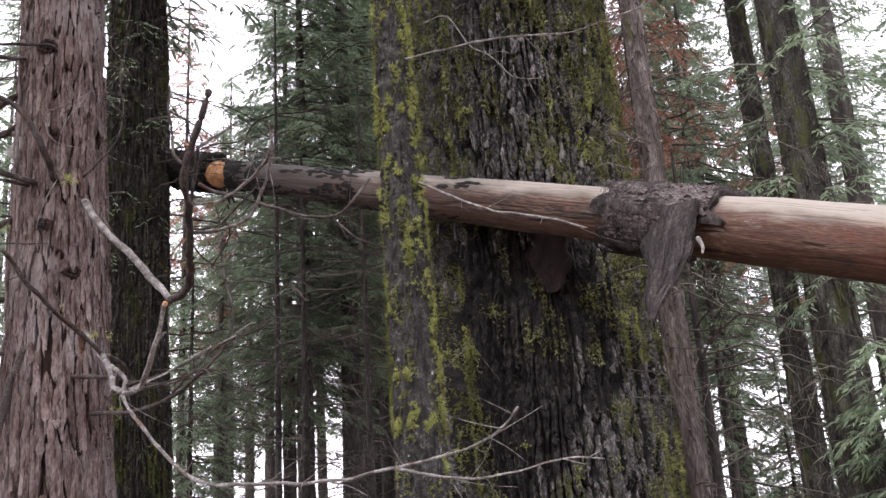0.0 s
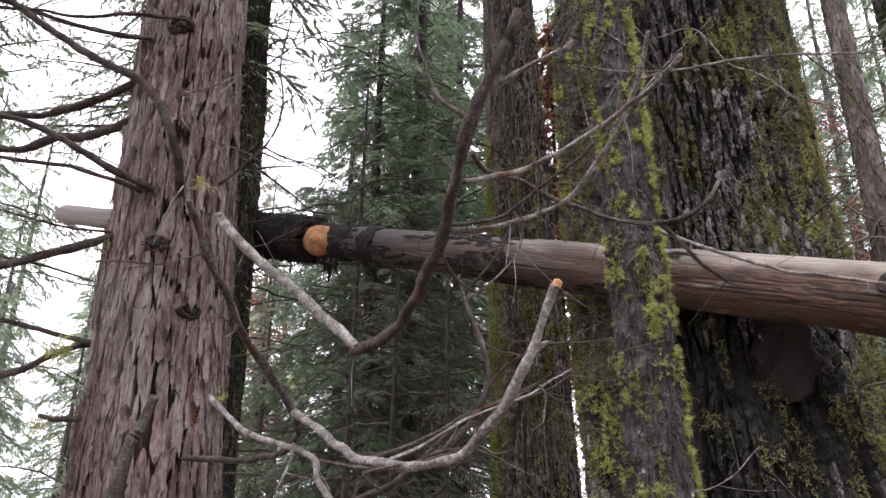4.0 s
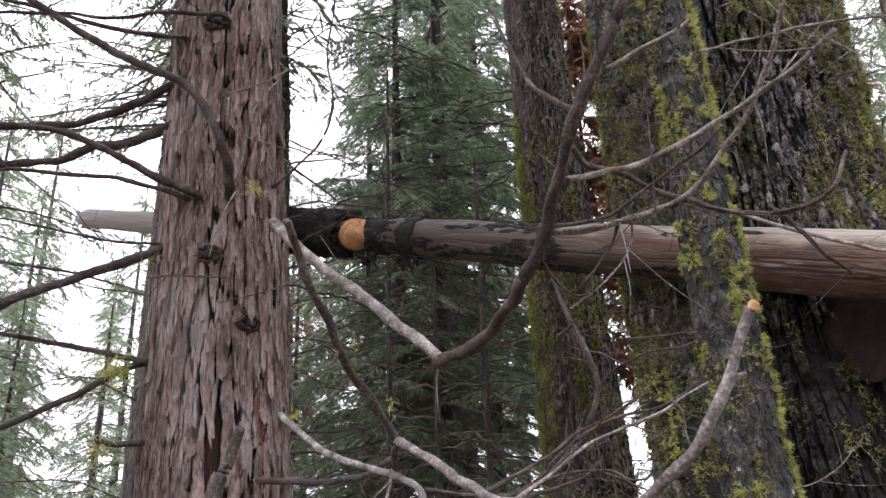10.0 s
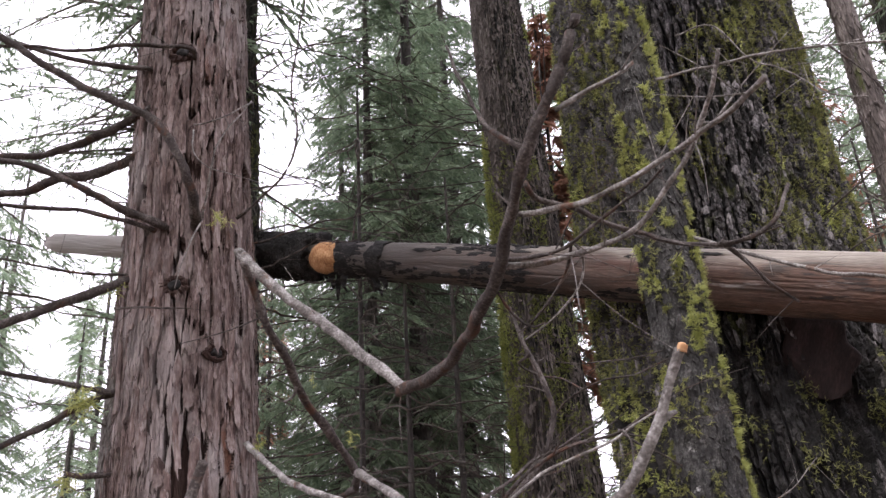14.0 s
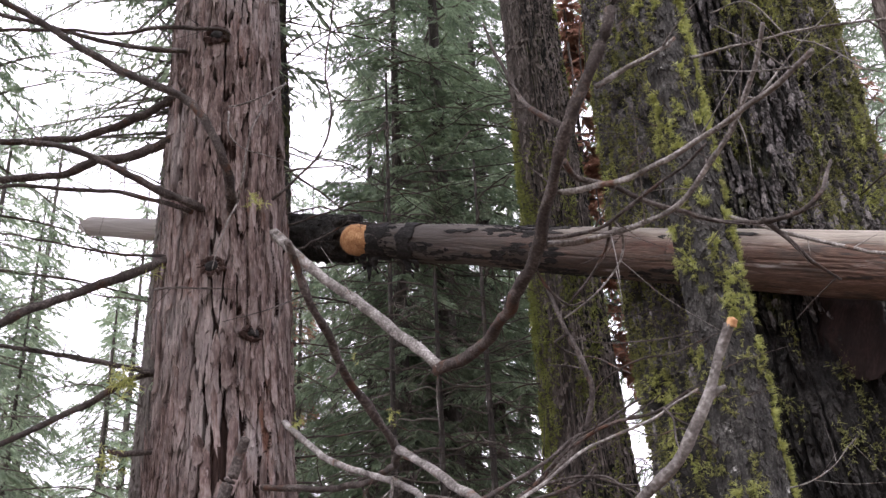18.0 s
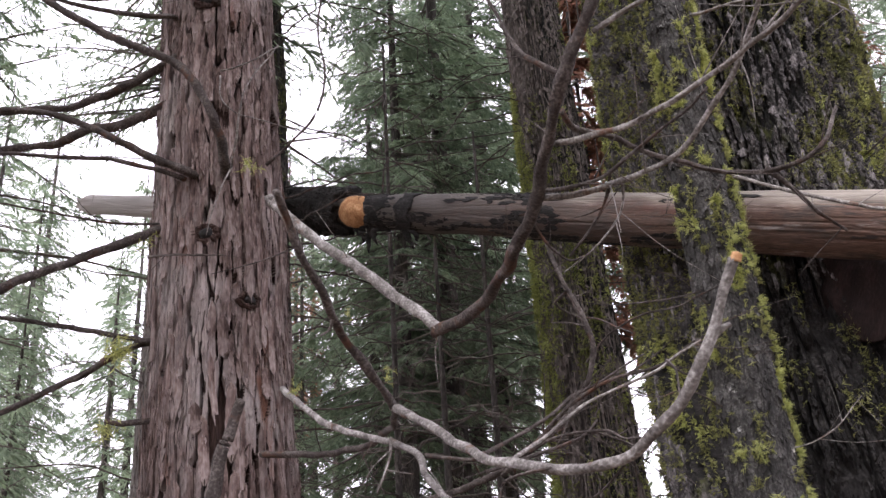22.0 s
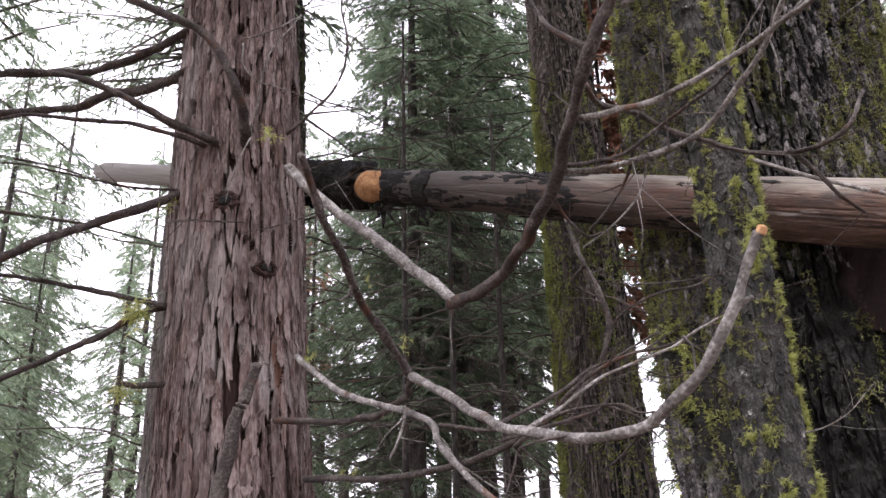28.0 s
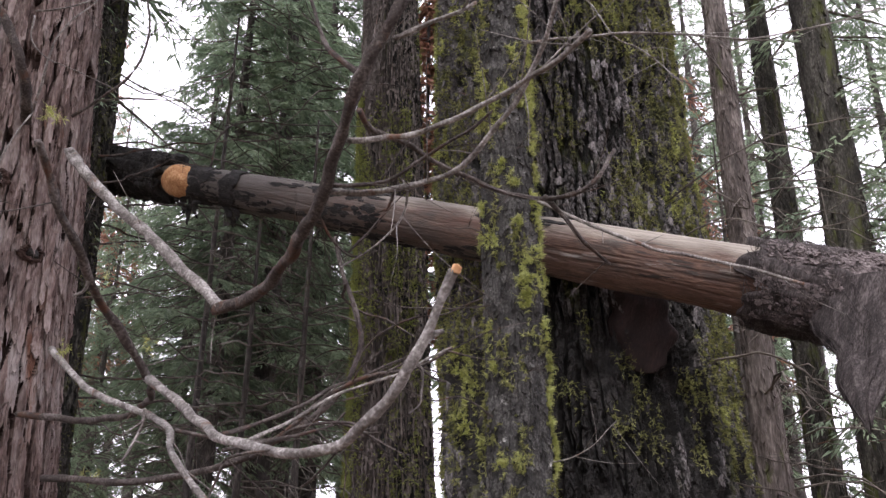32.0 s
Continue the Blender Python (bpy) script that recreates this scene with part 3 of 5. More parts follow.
# ---- bark plates ----
def plates(ang, z, half_w, half_l, thick, lift, radius, rows, seed, ragged=0.35, square=3.0, slant=0.35):
    """Bark plates on a trunk: long shields with ragged outlines, thin sides and lifted ends. All arguments are arrays of one length."""
    g = np.random.default_rng(seed)
    n = len(ang)
    cols = 4 if rows < 6 else 6
    v = np.linspace(-1, 1, rows)[None, :, None]
    u = np.array([-1.0, -0.98, -0.35, 0.35, 0.98, 1.0] if cols == 6 else [-1.0, -0.7, 0.7, 1.0])[None, None, :]
    top = np.array([-1.0, 0.75, 1.0, 1.0, 0.75, -1.0] if cols == 6 else [-1.0, 1.0, 1.0, -1.0])[None, None, :]
    env = (1 - np.abs(v) ** square) ** 0.6 * 0.92 + 0.08
    jag = 1 + ragged * g.uniform(-1, 1, (n, rows, 1))
    skew = slant * np.cumsum(g.normal(0, 0.3, (n, rows, 1)), 1)
    w = half_w[:, None, None] * env * jag
    tang = u * w + skew * half_w[:, None, None]
    zz = z[:, None, None] + v * half_l[:, None, None] + half_l[:, None, None] * 0.04 * square * g.uniform(-1, 1, (n, rows, cols)) * (np.abs(v) > 0.9)
    end = np.where(v < 0, np.abs(v) ** 3, 0.5 * np.abs(v) ** 4)
    h = thick[:, None, None] * (top * (1 + 0.25 * g.uniform(-1, 1, (n, rows, cols)))) + lift[:, None, None] * end
    r = radius[:, None, None] + h
    a = ang[:, None, None] + tang / radius[:, None, None]
    verts = np.stack([r * np.cos(a), r * np.sin(a), zz + 0 * a], -1).reshape(-1, 3)
    one = grid_faces(rows, cols, False)
    faces = (np.arange(n)[:, None, None] * rows * cols + one[None]).reshape(-1, 4)
    return verts, faces


def loose_plates(name, tree, ang, z, w, l, thick, lift, radius, rows, seed, material, label="", ragged=0.35, square=3.0, slant=0.35):
    v, f = plates(ang, z, w, l, thick, lift, radius, rows, seed, ragged, square, slant)
    return part(name, mesh_of(name, v, f, material, False), tree, label, "stuff")


# cedar: long shaggy strips
g = np.random.default_rng(31)
one = np.ones(1)
n = 7000
ang, z = g.uniform(-2.95, 0.45, n), g.uniform(1.5, 5.9, n)
high = cedar_bark(np.cos(ang), np.sin(ang), z)[1] > 0.75
ang, z = ang[high], z[high]
n = len(ang)
loose_plates("bark_fuzz", cedar, ang, z, g.uniform(0.002, 0.009, n), g.uniform(0.02, 0.07, n), g.uniform(0.001, 0.003, n), g.uniform(0.0, 0.007, n),
             cedar_profile(z) + cedar_relief(np.cos(ang), np.sin(ang), z, 0) + 0.001, 6, 41, CEDAR, "", 0.3, 8.0, 0.14)
STRIPS = []
for k in range(14):
    v, f = plates(-np.pi / 2 * one, 0 * one, g.uniform(0.010, 0.024) * one, g.uniform(0.06, 0.19) * one, g.uniform(0.002, 0.005) * one, g.uniform(0.004, 0.014) * one, 0.31 * one, 13, 50 + k, 0.16, 6.0, 0.08)
    STRIPS.append(mesh_of("bark_strip", v, f, CEDAR, False))
made = 0
while made < 290:
    zz, a = g.uniform(1.6, 5.7), g.uniform(-1.45, 1.75)
    cs, sn = np.array([np.sin(a)]), np.array([-np.cos(a)])
    if cedar_bark(cs, sn, np.array([zz]))[1][0] < 0.8:
        continue
    r = float(cedar_profile(zz) + cedar_relief(cs, sn, np.array([zz]), 0)[0]) + 0.003
    ob = part("bark_strip", STRIPS[made % 14], cedar)
    ob.matrix_basis = Matrix.Translation((0, 0, zz)) @ Matrix.Rotation(a, 4, "Z") @ Matrix.Rotation(radians(g.normal(0, 2.0)), 4, "Y") @ Matrix.Diagonal((r / 0.31, r / 0.31, g.uniform(0.8, 1.25), 1))
    made += 1

# great fir: scaly plates on the ridges
n = 48000
ang, z = g.uniform(-3.35, -0.05, n), g.uniform(1.4, 7.2, n)
r = fir_profile(z) + fir_relief(np.cos(ang), np.sin(ang), z, fir_profile(z))
keep = (fir_bark(np.cos(ang), np.sin(ang), z)[1] > 0.6) & ~fir_scar_and_shade(np.cos(ang), np.sin(ang), z)
ang, z, r = ang[keep], z[keep], r[keep]
n = len(ang)
crust = loose_plates("bark_crust", fir, ang, z, g.uniform(0.004, 0.012, n), g.uniform(0.008, 0.034, n), g.uniform(0.002, 0.009, n), g.uniform(-0.003, 0.016, n), r + 0.001, 4, 43, FIR_SCALE)
co = np.empty(len(crust.data.vertices) * 3, np.float32)
crust.data.vertices.foreach_get("co", co)
co = co.reshape(-1, 3)
co[:, 1] += fir_shift(co[:, 2])
crust.data.vertices.foreach_set("co", co.ravel())
SCALES = []
for k in range(12):
    v, f = plates(-np.pi / 2 * one, 0 * one, g.uniform(0.014, 0.028) * one, g.uniform(0.03, 0.09) * one, g.uniform(0.004, 0.010) * one, g.uniform(0.0, 0.010) * one, one, 8, 80 + k)
    SCALES.append(mesh_of("bark_plate", v, f, FIR_SCALE, False))
made = 0
while made < 280:
    zz, a = g.uniform(1.8, 6.6), g.uniform(-1.5, 1.4)
    cs, sn = np.array([np.sin(a)]), np.array([-np.cos(a)])
    if fir_bark(cs, sn, np.array([zz]))[1][0] < 0.8 or fir_scar_and_shade(cs, sn, np.array([zz]))[0]:
        continue
    r = float(fir_profile(zz) + fir_relief(cs, sn, np.array([zz]), 1.0)[0])
    ob = part("bark_plate", SCALES[made % 12], fir)
    ob.matrix_basis = Matrix.Translation((0, float(fir_shift(zz)), zz)) @ Matrix.Rotation(a, 4, "Z") @ Matrix.Rotation(radians(g.normal(0, 5)), 4, "Y") @ Matrix.Diagonal((r, r, 1, 1))
    made += 1

for tree, prof, rel, count, lo, hi, mat_, sd in ((pole, pole_profile, pole_relief, 2600, 1.6, 5.6, POLE, 45), (back_fir, back_profile, lambda c, s, z, r: 0.4 * fir_relief(c, s, z, r), 2200, 2.6, 9.3, REDBARK, 46),
                                                (dark_fir, dark_profile, lambda c, s, z, r: 0.4 * fir_relief(c, s, z, r), 2200, 1.6, 7.8, DARKBARK, 47)):
    ang, z = g.uniform(-np.pi * 1.05, 0.3, count), g.uniform(lo, hi, count)
    r = prof(z) + rel(np.cos(ang), np.sin(ang), z, prof(z))
    k = 0.7 if tree is pole else 1.0
    loose_plates("bark_crust", tree, ang, z, k * g.uniform(0.008, 0.026, count), k * g.uniform(0.012, 0.05, count), k * g.uniform(0.002, 0.008, count), k * g.uniform(0, 0.012, count), r + 0.001, 5, sd, mat_)


# ---- moss and lichen ----
def clusters(g, centres, per, da, dz):
    ang = np.concatenate([a + g.normal(0, da, per) for a, _ in centres])
    z = np.concatenate([zz + g.normal(0, dz, per) for _, zz in centres])
    return ang, z


def fir_moss_centres(g, n, lo, hi, zlo, zhi):
    return [(g.uniform(lo, hi), g.uniform(zlo, zhi)) for _ in range(n)]


n = 120000
ang, z = g.uniform(-3.5, -0.05, n), g.uniform(1.5, 7.3, n)
x = unrolled(np.cos(ang), np.sin(ang), 0.97)
side = np.interp(x, [-1.6, -1.15, -0.85, -0.55, -0.1, 0.25, 0.7, 1.4], [0.62, 0.52, 0.28, 0.06, 0.12, 0.24, 0.40, 0.48]) + np.interp(z, [3.9, 4.4], [0, 0.14])
side = side - 0.45 * np.exp(-(((x + 0.1) / 0.55) ** 2) - ((z - 3.55) / 0.5) ** 2) - 0.22 * np.exp(-(((x + 0.8) / 0.3) ** 2) - ((z - 3.2) / 0.5) ** 2) - 0.34 * np.exp(-(((x - 0.25) / 0.5) ** 2) - ((z - 2.5) / 0.7) ** 2) - 0.25 * np.exp(-(((x + 0.2) / 0.3) ** 2) - ((z - 4.5) / 0.6) ** 2)
patch = 0.7 * vnoise(x * 2.2, z * 1.3, 0 * x, 61) + 0.6 * vnoise(x * 8, z * 4.5, 0 * x, 62) + side
keep = (patch > g.uniform(0.1, 0.75, n)) & (fir_bark(np.cos(ang), np.sin(ang), z)[1] > g.uniform(0.3, 0.75, n))
moss_on("moss", fir, fir_profile, fir_relief, (ang[keep], z[keep]), MOSS, 0.030, g, "yellow-green moss in tufts", 5, 0.10, fir_shift)
keep = (vnoise(x * 7, z * 5, 0 * x, 63) + 0.5 * side > 0.80) & (patch > 0.1)
moss_on("bright_moss", fir, fir_profile, fir_relief, (ang[keep][::2], z[keep][::2]), LICHEN, 0.034, g, "brighter yellow-green tufts", 7, 0.09, fir_shift)
c = fir_moss_centres(g, 60, -1.1, 0.3, 1.6, 5.5) + fir_moss_centres(g, 70, -3.4, -2.1, 1.6, 5.5) + fir_moss_centres(g, 20, -2.1, -1.1, 1.6, 5.5)
moss_on("moss", pole, pole_profile, pole_relief, clusters(g, c[::2], 14, 0.14, 0.05), MOSS, 0.026, g, "olive moss in tufts", 12)
c = fir_moss_centres(g, 42, -1.05, 0.2, 1.7, 5.2) + fir_moss_centres(g, 34, -3.1, -1.2, 1.9, 5.4)
moss_on("lichen", pole, pole_profile, pole_relief, clusters(g, c, 13, 0.11, 0.028), LICHEN, 0.030, g, "bright yellow-green lichen tufts", 26, 0.05)
c = fir_moss_centres(g, 150, -3.3, -2.75, 2.6, 7.4) + fir_moss_centres(g, 110, -2.75, -1.0, 2.6, 7.0) + fir_moss_centres(g, 25, -0.9, 0.2, 2.6, 9.0)
moss_on("moss", back_fir, back_profile, lambda c_, s, z, r: 0.4 * fir_relief(c_, s, z, r), clusters(g, c, 30, 0.07, 0.10), MOSSGREEN, 0.036, g, "bright moss down the side", 6)
c = fir_moss_centres(g, 90, -2.2, 0.2, 2.0, 7.5)
moss_on("moss", dark_fir, dark_profile, lambda c_, s, z, r: 0.4 * fir_relief(c_, s, z, r), clusters(g, c, 9, 0.07, 0.09), MOSS, 0.026, g, "thin dull moss", 6)

# ---- dead branches of the cedar ----
TWIGLET = random.Random(8)


def branch(name, tree, points, r0, r1, material, twigs=0, label="", steps=7, wander=0.006):
    """A dead branch with small side twigs, given in the world."""
    base = Vector(tree.location)
    pts = [tuple(Vector(p) - base) for p in points]
    first = Vector(pts[0])
    if tree in (cedar, pole) and first.xy.length < 0.48:
        pts.insert(0, (first.x * 0.55, first.y * 0.55, first.z + 0.02))
    seed = len(points) + int(abs(points[0][0] + points[-1][2]) * 1000) % 97
    ob = part(name, stick_mesh(name, [dict(points=pts, r0=r0, r1=r1, steps=steps, sides=10, rough=0.34, wander=wander, seed=seed)], material), tree, label)
    line = spline(pts, 6)
    for k in range(int(twigs * 2.6)):
        i = TWIGLET.randrange(len(line) // 4, len(line) - 1)
        o = line[i]
        d = line[min(i + 1, len(line) - 1)] - line[i]
        d = d / (np.linalg.norm(d) + 1e-9)
        side = np.array([TWIGLET.gauss(0, 1) for _ in range(3)])
        d2 = d * 0.6 + side * 0.5
        d2 /= np.linalg.norm(d2)
        ln = TWIGLET.uniform(0.06, 0.34)
        bend = np.array([TWIGLET.gauss(0, 0.25) for _ in range(3)])
        rr = min(r1, 0.004) * TWIGLET.uniform(0.5, 0.9)
        part("twig", stick_mesh("twig", [dict(points=[o, o + d2 * ln * 0.5 + bend * ln * 0.15, o + (d2 + bend * 0.6) * ln], r0=rr, r1=0.0008, steps=5, sides=5, rough=0.2)], material), ob)
    return ob


branch("branch", cedar, [(-2.28, 5.64, 3.70), (-2.17, 5.52, 3.54), (-2.01, 5.42, 3.36), (-1.85, 5.33, 3.21), (-1.69, 5.20, 3.02), (-1.58, 5.12, 2.91), (-1.52, 5.08, 2.83)], 0.024, 0.021, PALETWIG, 2, "pale dead limb bent like a V", wander=0.004)
branch("branch", cedar, [(-1.54, 5.10, 2.835), (-1.41, 4.95, 2.84), (-1.32, 4.75, 2.88), (-1.26, 4.50, 2.92), (-1.21, 4.33, 2.99), (-1.18, 4.20, 3.07), (-1.15, 4.00, 3.15), (-1.11, 3.92, 3.25), (-1.05, 3.85, 3.36), (-0.98, 3.80, 3.52)], 0.023, 0.0155, TWIG, 4, "brown upturned limb")
branch("branch", cedar, [(-1.18, 4.24, 3.08), (-1.15, 4.15, 3.17), (-1.12, 4.08, 3.25), (-1.09, 4.00, 3.33)], 0.010, 0.009, TWIG)
branch("branch", cedar, [(-1.20, 4.33, 2.99), (-1.10, 4.30, 2.98), (-1.01, 4.25, 2.98), (-0.93, 4.15, 2.96), (-0.84, 4.06, 2.97), (-0.77, 3.95, 3.03), (-0.72, 3.85, 3.11), (-0.68, 3.75, 3.20), (-0.67, 3.65, 3.28)], 0.010, 0.006, PALETWIG, 4)
branch("branch", cedar, [(-1.12, 4.18, 3.20), (-1.07, 4.26, 3.19), (-0.97, 4.28, 3.165), (-0.87, 4.34, 3.14), (-0.75, 4.36, 3.10), (-0.65, 4.36, 3.07), (-0.52, 4.34, 3.045), (-0.46, 4.27, 3.025), (-0.41, 4.22, 3.03), (-0.36, 4.20, 3.08), (-0.28, 4.26, 3.21)], 0.010, 0.006, TWIG, 4)
branch("branch", cedar, [(-0.50, 4.32, 3.04), (-0.41, 4.34, 2.96), (-0.33, 4.40, 2.92), (-0.22, 4.50, 2.90)], 0.0075, 0.005, TWIG, 1)
branch("branch", cedar, [(-1.16, 4.20, 3.10), (-1.08, 4.10, 3.06), (-0.99, 4.00, 3.04), (-0.88, 3.90, 3.04), (-0.78, 3.80, 3.06), (-0.73, 3.70, 3.07), (-0.67, 3.60, 3.08), (-0.64, 3.50, 3.08)], 0.009, 0.006, PALETWIG, 3)
branch("branch", cedar, [(-1.20, 4.33, 3.02), (-1.11, 4.25, 2.99), (-1.01, 4.20, 3.00), (-0.93, 4.10, 3.02), (-0.84, 4.00, 3.06), (-0.78, 3.92, 3.09)], 0.007, 0.004, TWIG, 2)
branch("branch", cedar, [(-1.12, 4.02, 3.21), (-1.21, 4.05, 3.30), (-1.25, 4.15, 3.45), (-1.29, 4.20, 3.60), (-1.32, 4.30, 3.81)], 0.009, 0.005, TWIG, 3)
branch("branch", cedar, [(-1.06, 3.90, 3.27), (-0.98, 3.85, 3.29), (-0.92, 3.80, 3.30), (-0.85, 3.80, 3.35)], 0.008, 0.005, PALETWIG, 1)
branch("branch", cedar, [(-0.99, 4.20, 3.00), (-0.96, 4.25, 2.97), (-0.97, 4.30, 2.90), (-1.05, 4.35, 2.83), (-1.14, 4.40, 2.78)], 0.0045, 0.0025, PALETWIG, 1)
branch("branch", cedar, [(-1.00, 4.20, 3.00), (-1.00, 4.30, 2.97), (-1.05, 4.35, 2.89), (-1.11, 4.40, 2.83)], 0.006, 0.004, TWIG, 1)
branch("branch", cedar, [(-1.22, 4.40, 2.96), (-1.17, 4.45, 2.89), (-1.10, 4.50, 2.85), (-1.05, 4.50, 2.86)], 0.005, 0.003, TWIG, 1)
branch("branch", cedar, [(-1.655, 4.43, 2.40), (-1.72, 4.30, 2.50), (-1.78, 4.15, 2.57), (-1.81, 3.99, 2.63), (-1.84, 3.89, 2.68), (-1.86, 3.84, 2.73), (-1.87, 3.75, 2.77)], 0.0125, 0.0095, TWIG, 1, "dark upright limb with a broken end")
branch("branch", cedar, [(-1.79, 4.10, 2.585), (-1.80, 4.12, 2.555), (-1.825, 4.13, 2.54)], 0.005, 0.003, PALETWIG)
limb = branch("branch", cedar, [(-1.665, 4.43, 2.415), (-1.54, 4.20, 2.29), (-1.45, 4.00, 2.19), (-1.37, 3.85, 2.14), (-1.29, 3.70, 2.10), (-1.22, 3.60, 2.09), (-1.17, 3.55, 2.10), (-1.11, 3.45, 2.15), (-1.08, 3.40, 2.20), (-1.05, 3.36, 2.26), (-1.03, 3.33, 2.32), (-1.01, 3.30, 2.37)], 0.0125, 0.0092, PALETWIG, 0, "bleached limb sweeping up to a broken end")
part("cut_end", stick_mesh("cut_end", [dict(points=[tuple(Vector(p) - Vector(cedar.location)) for p in ((-1.011, 3.302, 2.367), (-1.009, 3.299, 2.374), (-1.007, 3.297, 2.379))], r0=0.0095, r1=0.0088, steps=2, sides=12, rough=0.1)], ORANGE), limb, "orange broken wood")
branch("branch", cedar, [(-1.057, 3.365, 2.25), (-1.035, 3.36, 2.265), (-1.02, 3.355, 2.27)], 0.008, 0.004, PALETWIG)
branch("branch", cedar, [(-2.20, 5.60, 2.78), (-2.10, 5.45, 2.67), (-1.94, 5.20, 2.53), (-1.79, 4.95, 2.43), (-1.68, 4.75, 2.37), (-1.60, 4.60, 2.29), (-1.56, 4.47, 2.20), (-1.48, 4.38, 2.10), (-1.35, 4.30, 1.95), (-1.14, 4.20, 1.77), (-0.91, 4.10, 1.72), (-0.64, 4.00, 1.71), (-0.41, 3.92, 1.71), (-0.19, 3.85, 1.74), (0.03, 3.76, 1.77), (0.19, 3.70, 1.82), (0.28, 3.65, 1.88), (0.33, 3.60, 1.94)], 0.014, 0.005, PALETWIG, 8, "long bleached limb sweeping low")
branch("branch", cedar, [(-0.19, 3.85, 1.735), (-0.02, 3.75, 1.69), (0.14, 3.70, 1.67), (0.27, 3.65, 1.68), (0.45, 3.57, 1.72), (0.63, 3.50, 1.71)], 0.007, 0.003, PALETWIG, 3)
branch("branch", cedar, [(-2.28, 5.60, 2.51), (-2.11, 5.50, 2.48), (-1.91, 5.30, 2.45), (-1.78, 5.10, 2.44), (-1.69, 4.80, 2.43), (-1.66, 4.50, 2.42)], 0.014, 0.011, TWIG, 2)
branch("branch", cedar, [(-2.15, 5.60, 2.27), (-1.84, 5.30, 2.23), (-1.57, 5.00, 2.22), (-1.38, 4.80, 2.26), (-1.22, 4.65, 2.33), (-1.10, 4.60, 2.43), (-1.05, 4.60, 2.56), (-1.06, 4.60, 2.69), (-1.11, 4.65, 2.86), (-1.14, 4.70, 3.00)], 0.014, 0.006, TWIG, 6)
# grey twigs that fan out over the low limb
for points, r0, r1, bark in (
    ([(-1.42, 4.12, 2.17), (-1.28, 4.23, 2.22), (-1.20, 4.26, 2.25), (-1.14, 4.30, 2.28), (-1.11, 4.29, 2.31)], 0.0065, 0.004, TWIG),
    ([(-1.45, 4.18, 2.21), (-1.35, 4.37, 2.28), (-1.24, 4.45, 2.35), (-1.14, 4.53, 2.43), (-1.06, 4.56, 2.47), (-0.98, 4.59, 2.52), (-0.88, 4.65, 2.58)], 0.0075, 0.004, TWIG),
    ([(-1.38, 4.02, 2.17), (-1.27, 4.17, 2.25), (-1.15, 4.24, 2.34), (-1.08, 4.22, 2.37), (-0.96, 4.19, 2.41), (-0.90, 4.16, 2.44), (-0.84, 4.14, 2.47)], 0.0062, 0.004, PALETWIG),
    ([(-1.14, 4.30, 2.28), (-1.09, 4.24, 2.27), (-1.06, 4.19, 2.24), (-1.03, 4.14, 2.23)], 0.005, 0.003, TWIG),
    ([(-1.04, 4.78, 2.60), (-0.96, 4.75, 2.68), (-0.87, 4.61, 2.70), (-0.79, 4.49, 2.68), (-0.72, 4.26, 2.66)], 0.005, 0.0025, TWIG),
    ([(-0.93, 4.17, 2.43), (-0.92, 4.13, 2.39), (-0.93, 4.09, 2.33), (-0.95, 4.00, 2.28), (-0.99, 3.92, 2.24)], 0.004, 0.0025, TWIG),
    ([(-0.93, 4.17, 2.425), (-0.88, 4.17, 2.39), (-0.85, 4.16, 2.38)], 0.0045, 0.003, TWIG),
    ([(-1.30, 3.71, 2.11), (-1.39, 3.79, 2.10), (-1.41, 3.80, 2.06), (-1.43, 3.81, 2.00)], 0.004, 0.0025, TWIG),
    ([(-1.395, 3.79, 2.10), (-1.37, 3.80, 2.08), (-1.31, 3.87, 2.04)], 0.003, 0.002, TWIG),
    ([(-1.18, 3.60, 2.09), (-1.21, 3.68, 2.06), (-1.24, 3.76, 2.04)], 0.003, 0.002, TWIG),
    ([(-1.17, 3.58, 2.09), (-1.16, 3.62, 2.06), (-1.16, 3.62, 2.00)], 0.0025, 0.0015, TWIG),
    ([(-1.10, 4.62, 2.80), (-1.05, 5.30, 2.98), (-0.94, 5.50, 2.99), (-0.85, 5.49, 2.97), (-0.76, 5.30, 2.84)], 0.007, 0.004, TWIG),
):
    branch("branch", cedar, points, 0.85 * r0, 0.8 * r1, bark, wander=0.003)
branch("branch", cedar, [(-1.36, 4.60, 2.22), (-1.25, 4.55, 2.31), (-1.13, 4.50, 2.41), (-1.02, 4.45, 2.46), (-0.89, 4.40, 2.48), (-0.79, 4.35, 2.53)], 0.008, 0.004, TWIG, 6)
branch("branch", cedar, [(-1.58, 4.60, 2.30), (-1.44, 4.55, 2.27), (-1.31, 4.50, 2.26), (-1.23, 4.45, 2.29), (-1.11, 4.40, 2.30), (-1.02, 4.40, 2.27)], 0.007, 0.003, TWIG, 6)
branch("branch", cedar, [(-1.69, 4.70, 2.38), (-1.70, 4.70, 2.31), (-1.74, 4.70, 2.21)], 0.005, 0.004, PALETWIG, 1)
branch("branch", cedar, [(-2.48, 5.60, 3.87), (-2.49, 5.45, 3.98), (-2.55, 5.40, 4.14), (-2.65, 5.40, 4.29), (-2.80, 5.40, 4.38), (-3.04, 5.45, 4.54), (-3.31, 5.50, 4.75), (-3.50, 5.50, 4.90), (-3.9, 5.5, 5.15)], 0.024, 0.017, TWIG, 4, "arching brown limb")
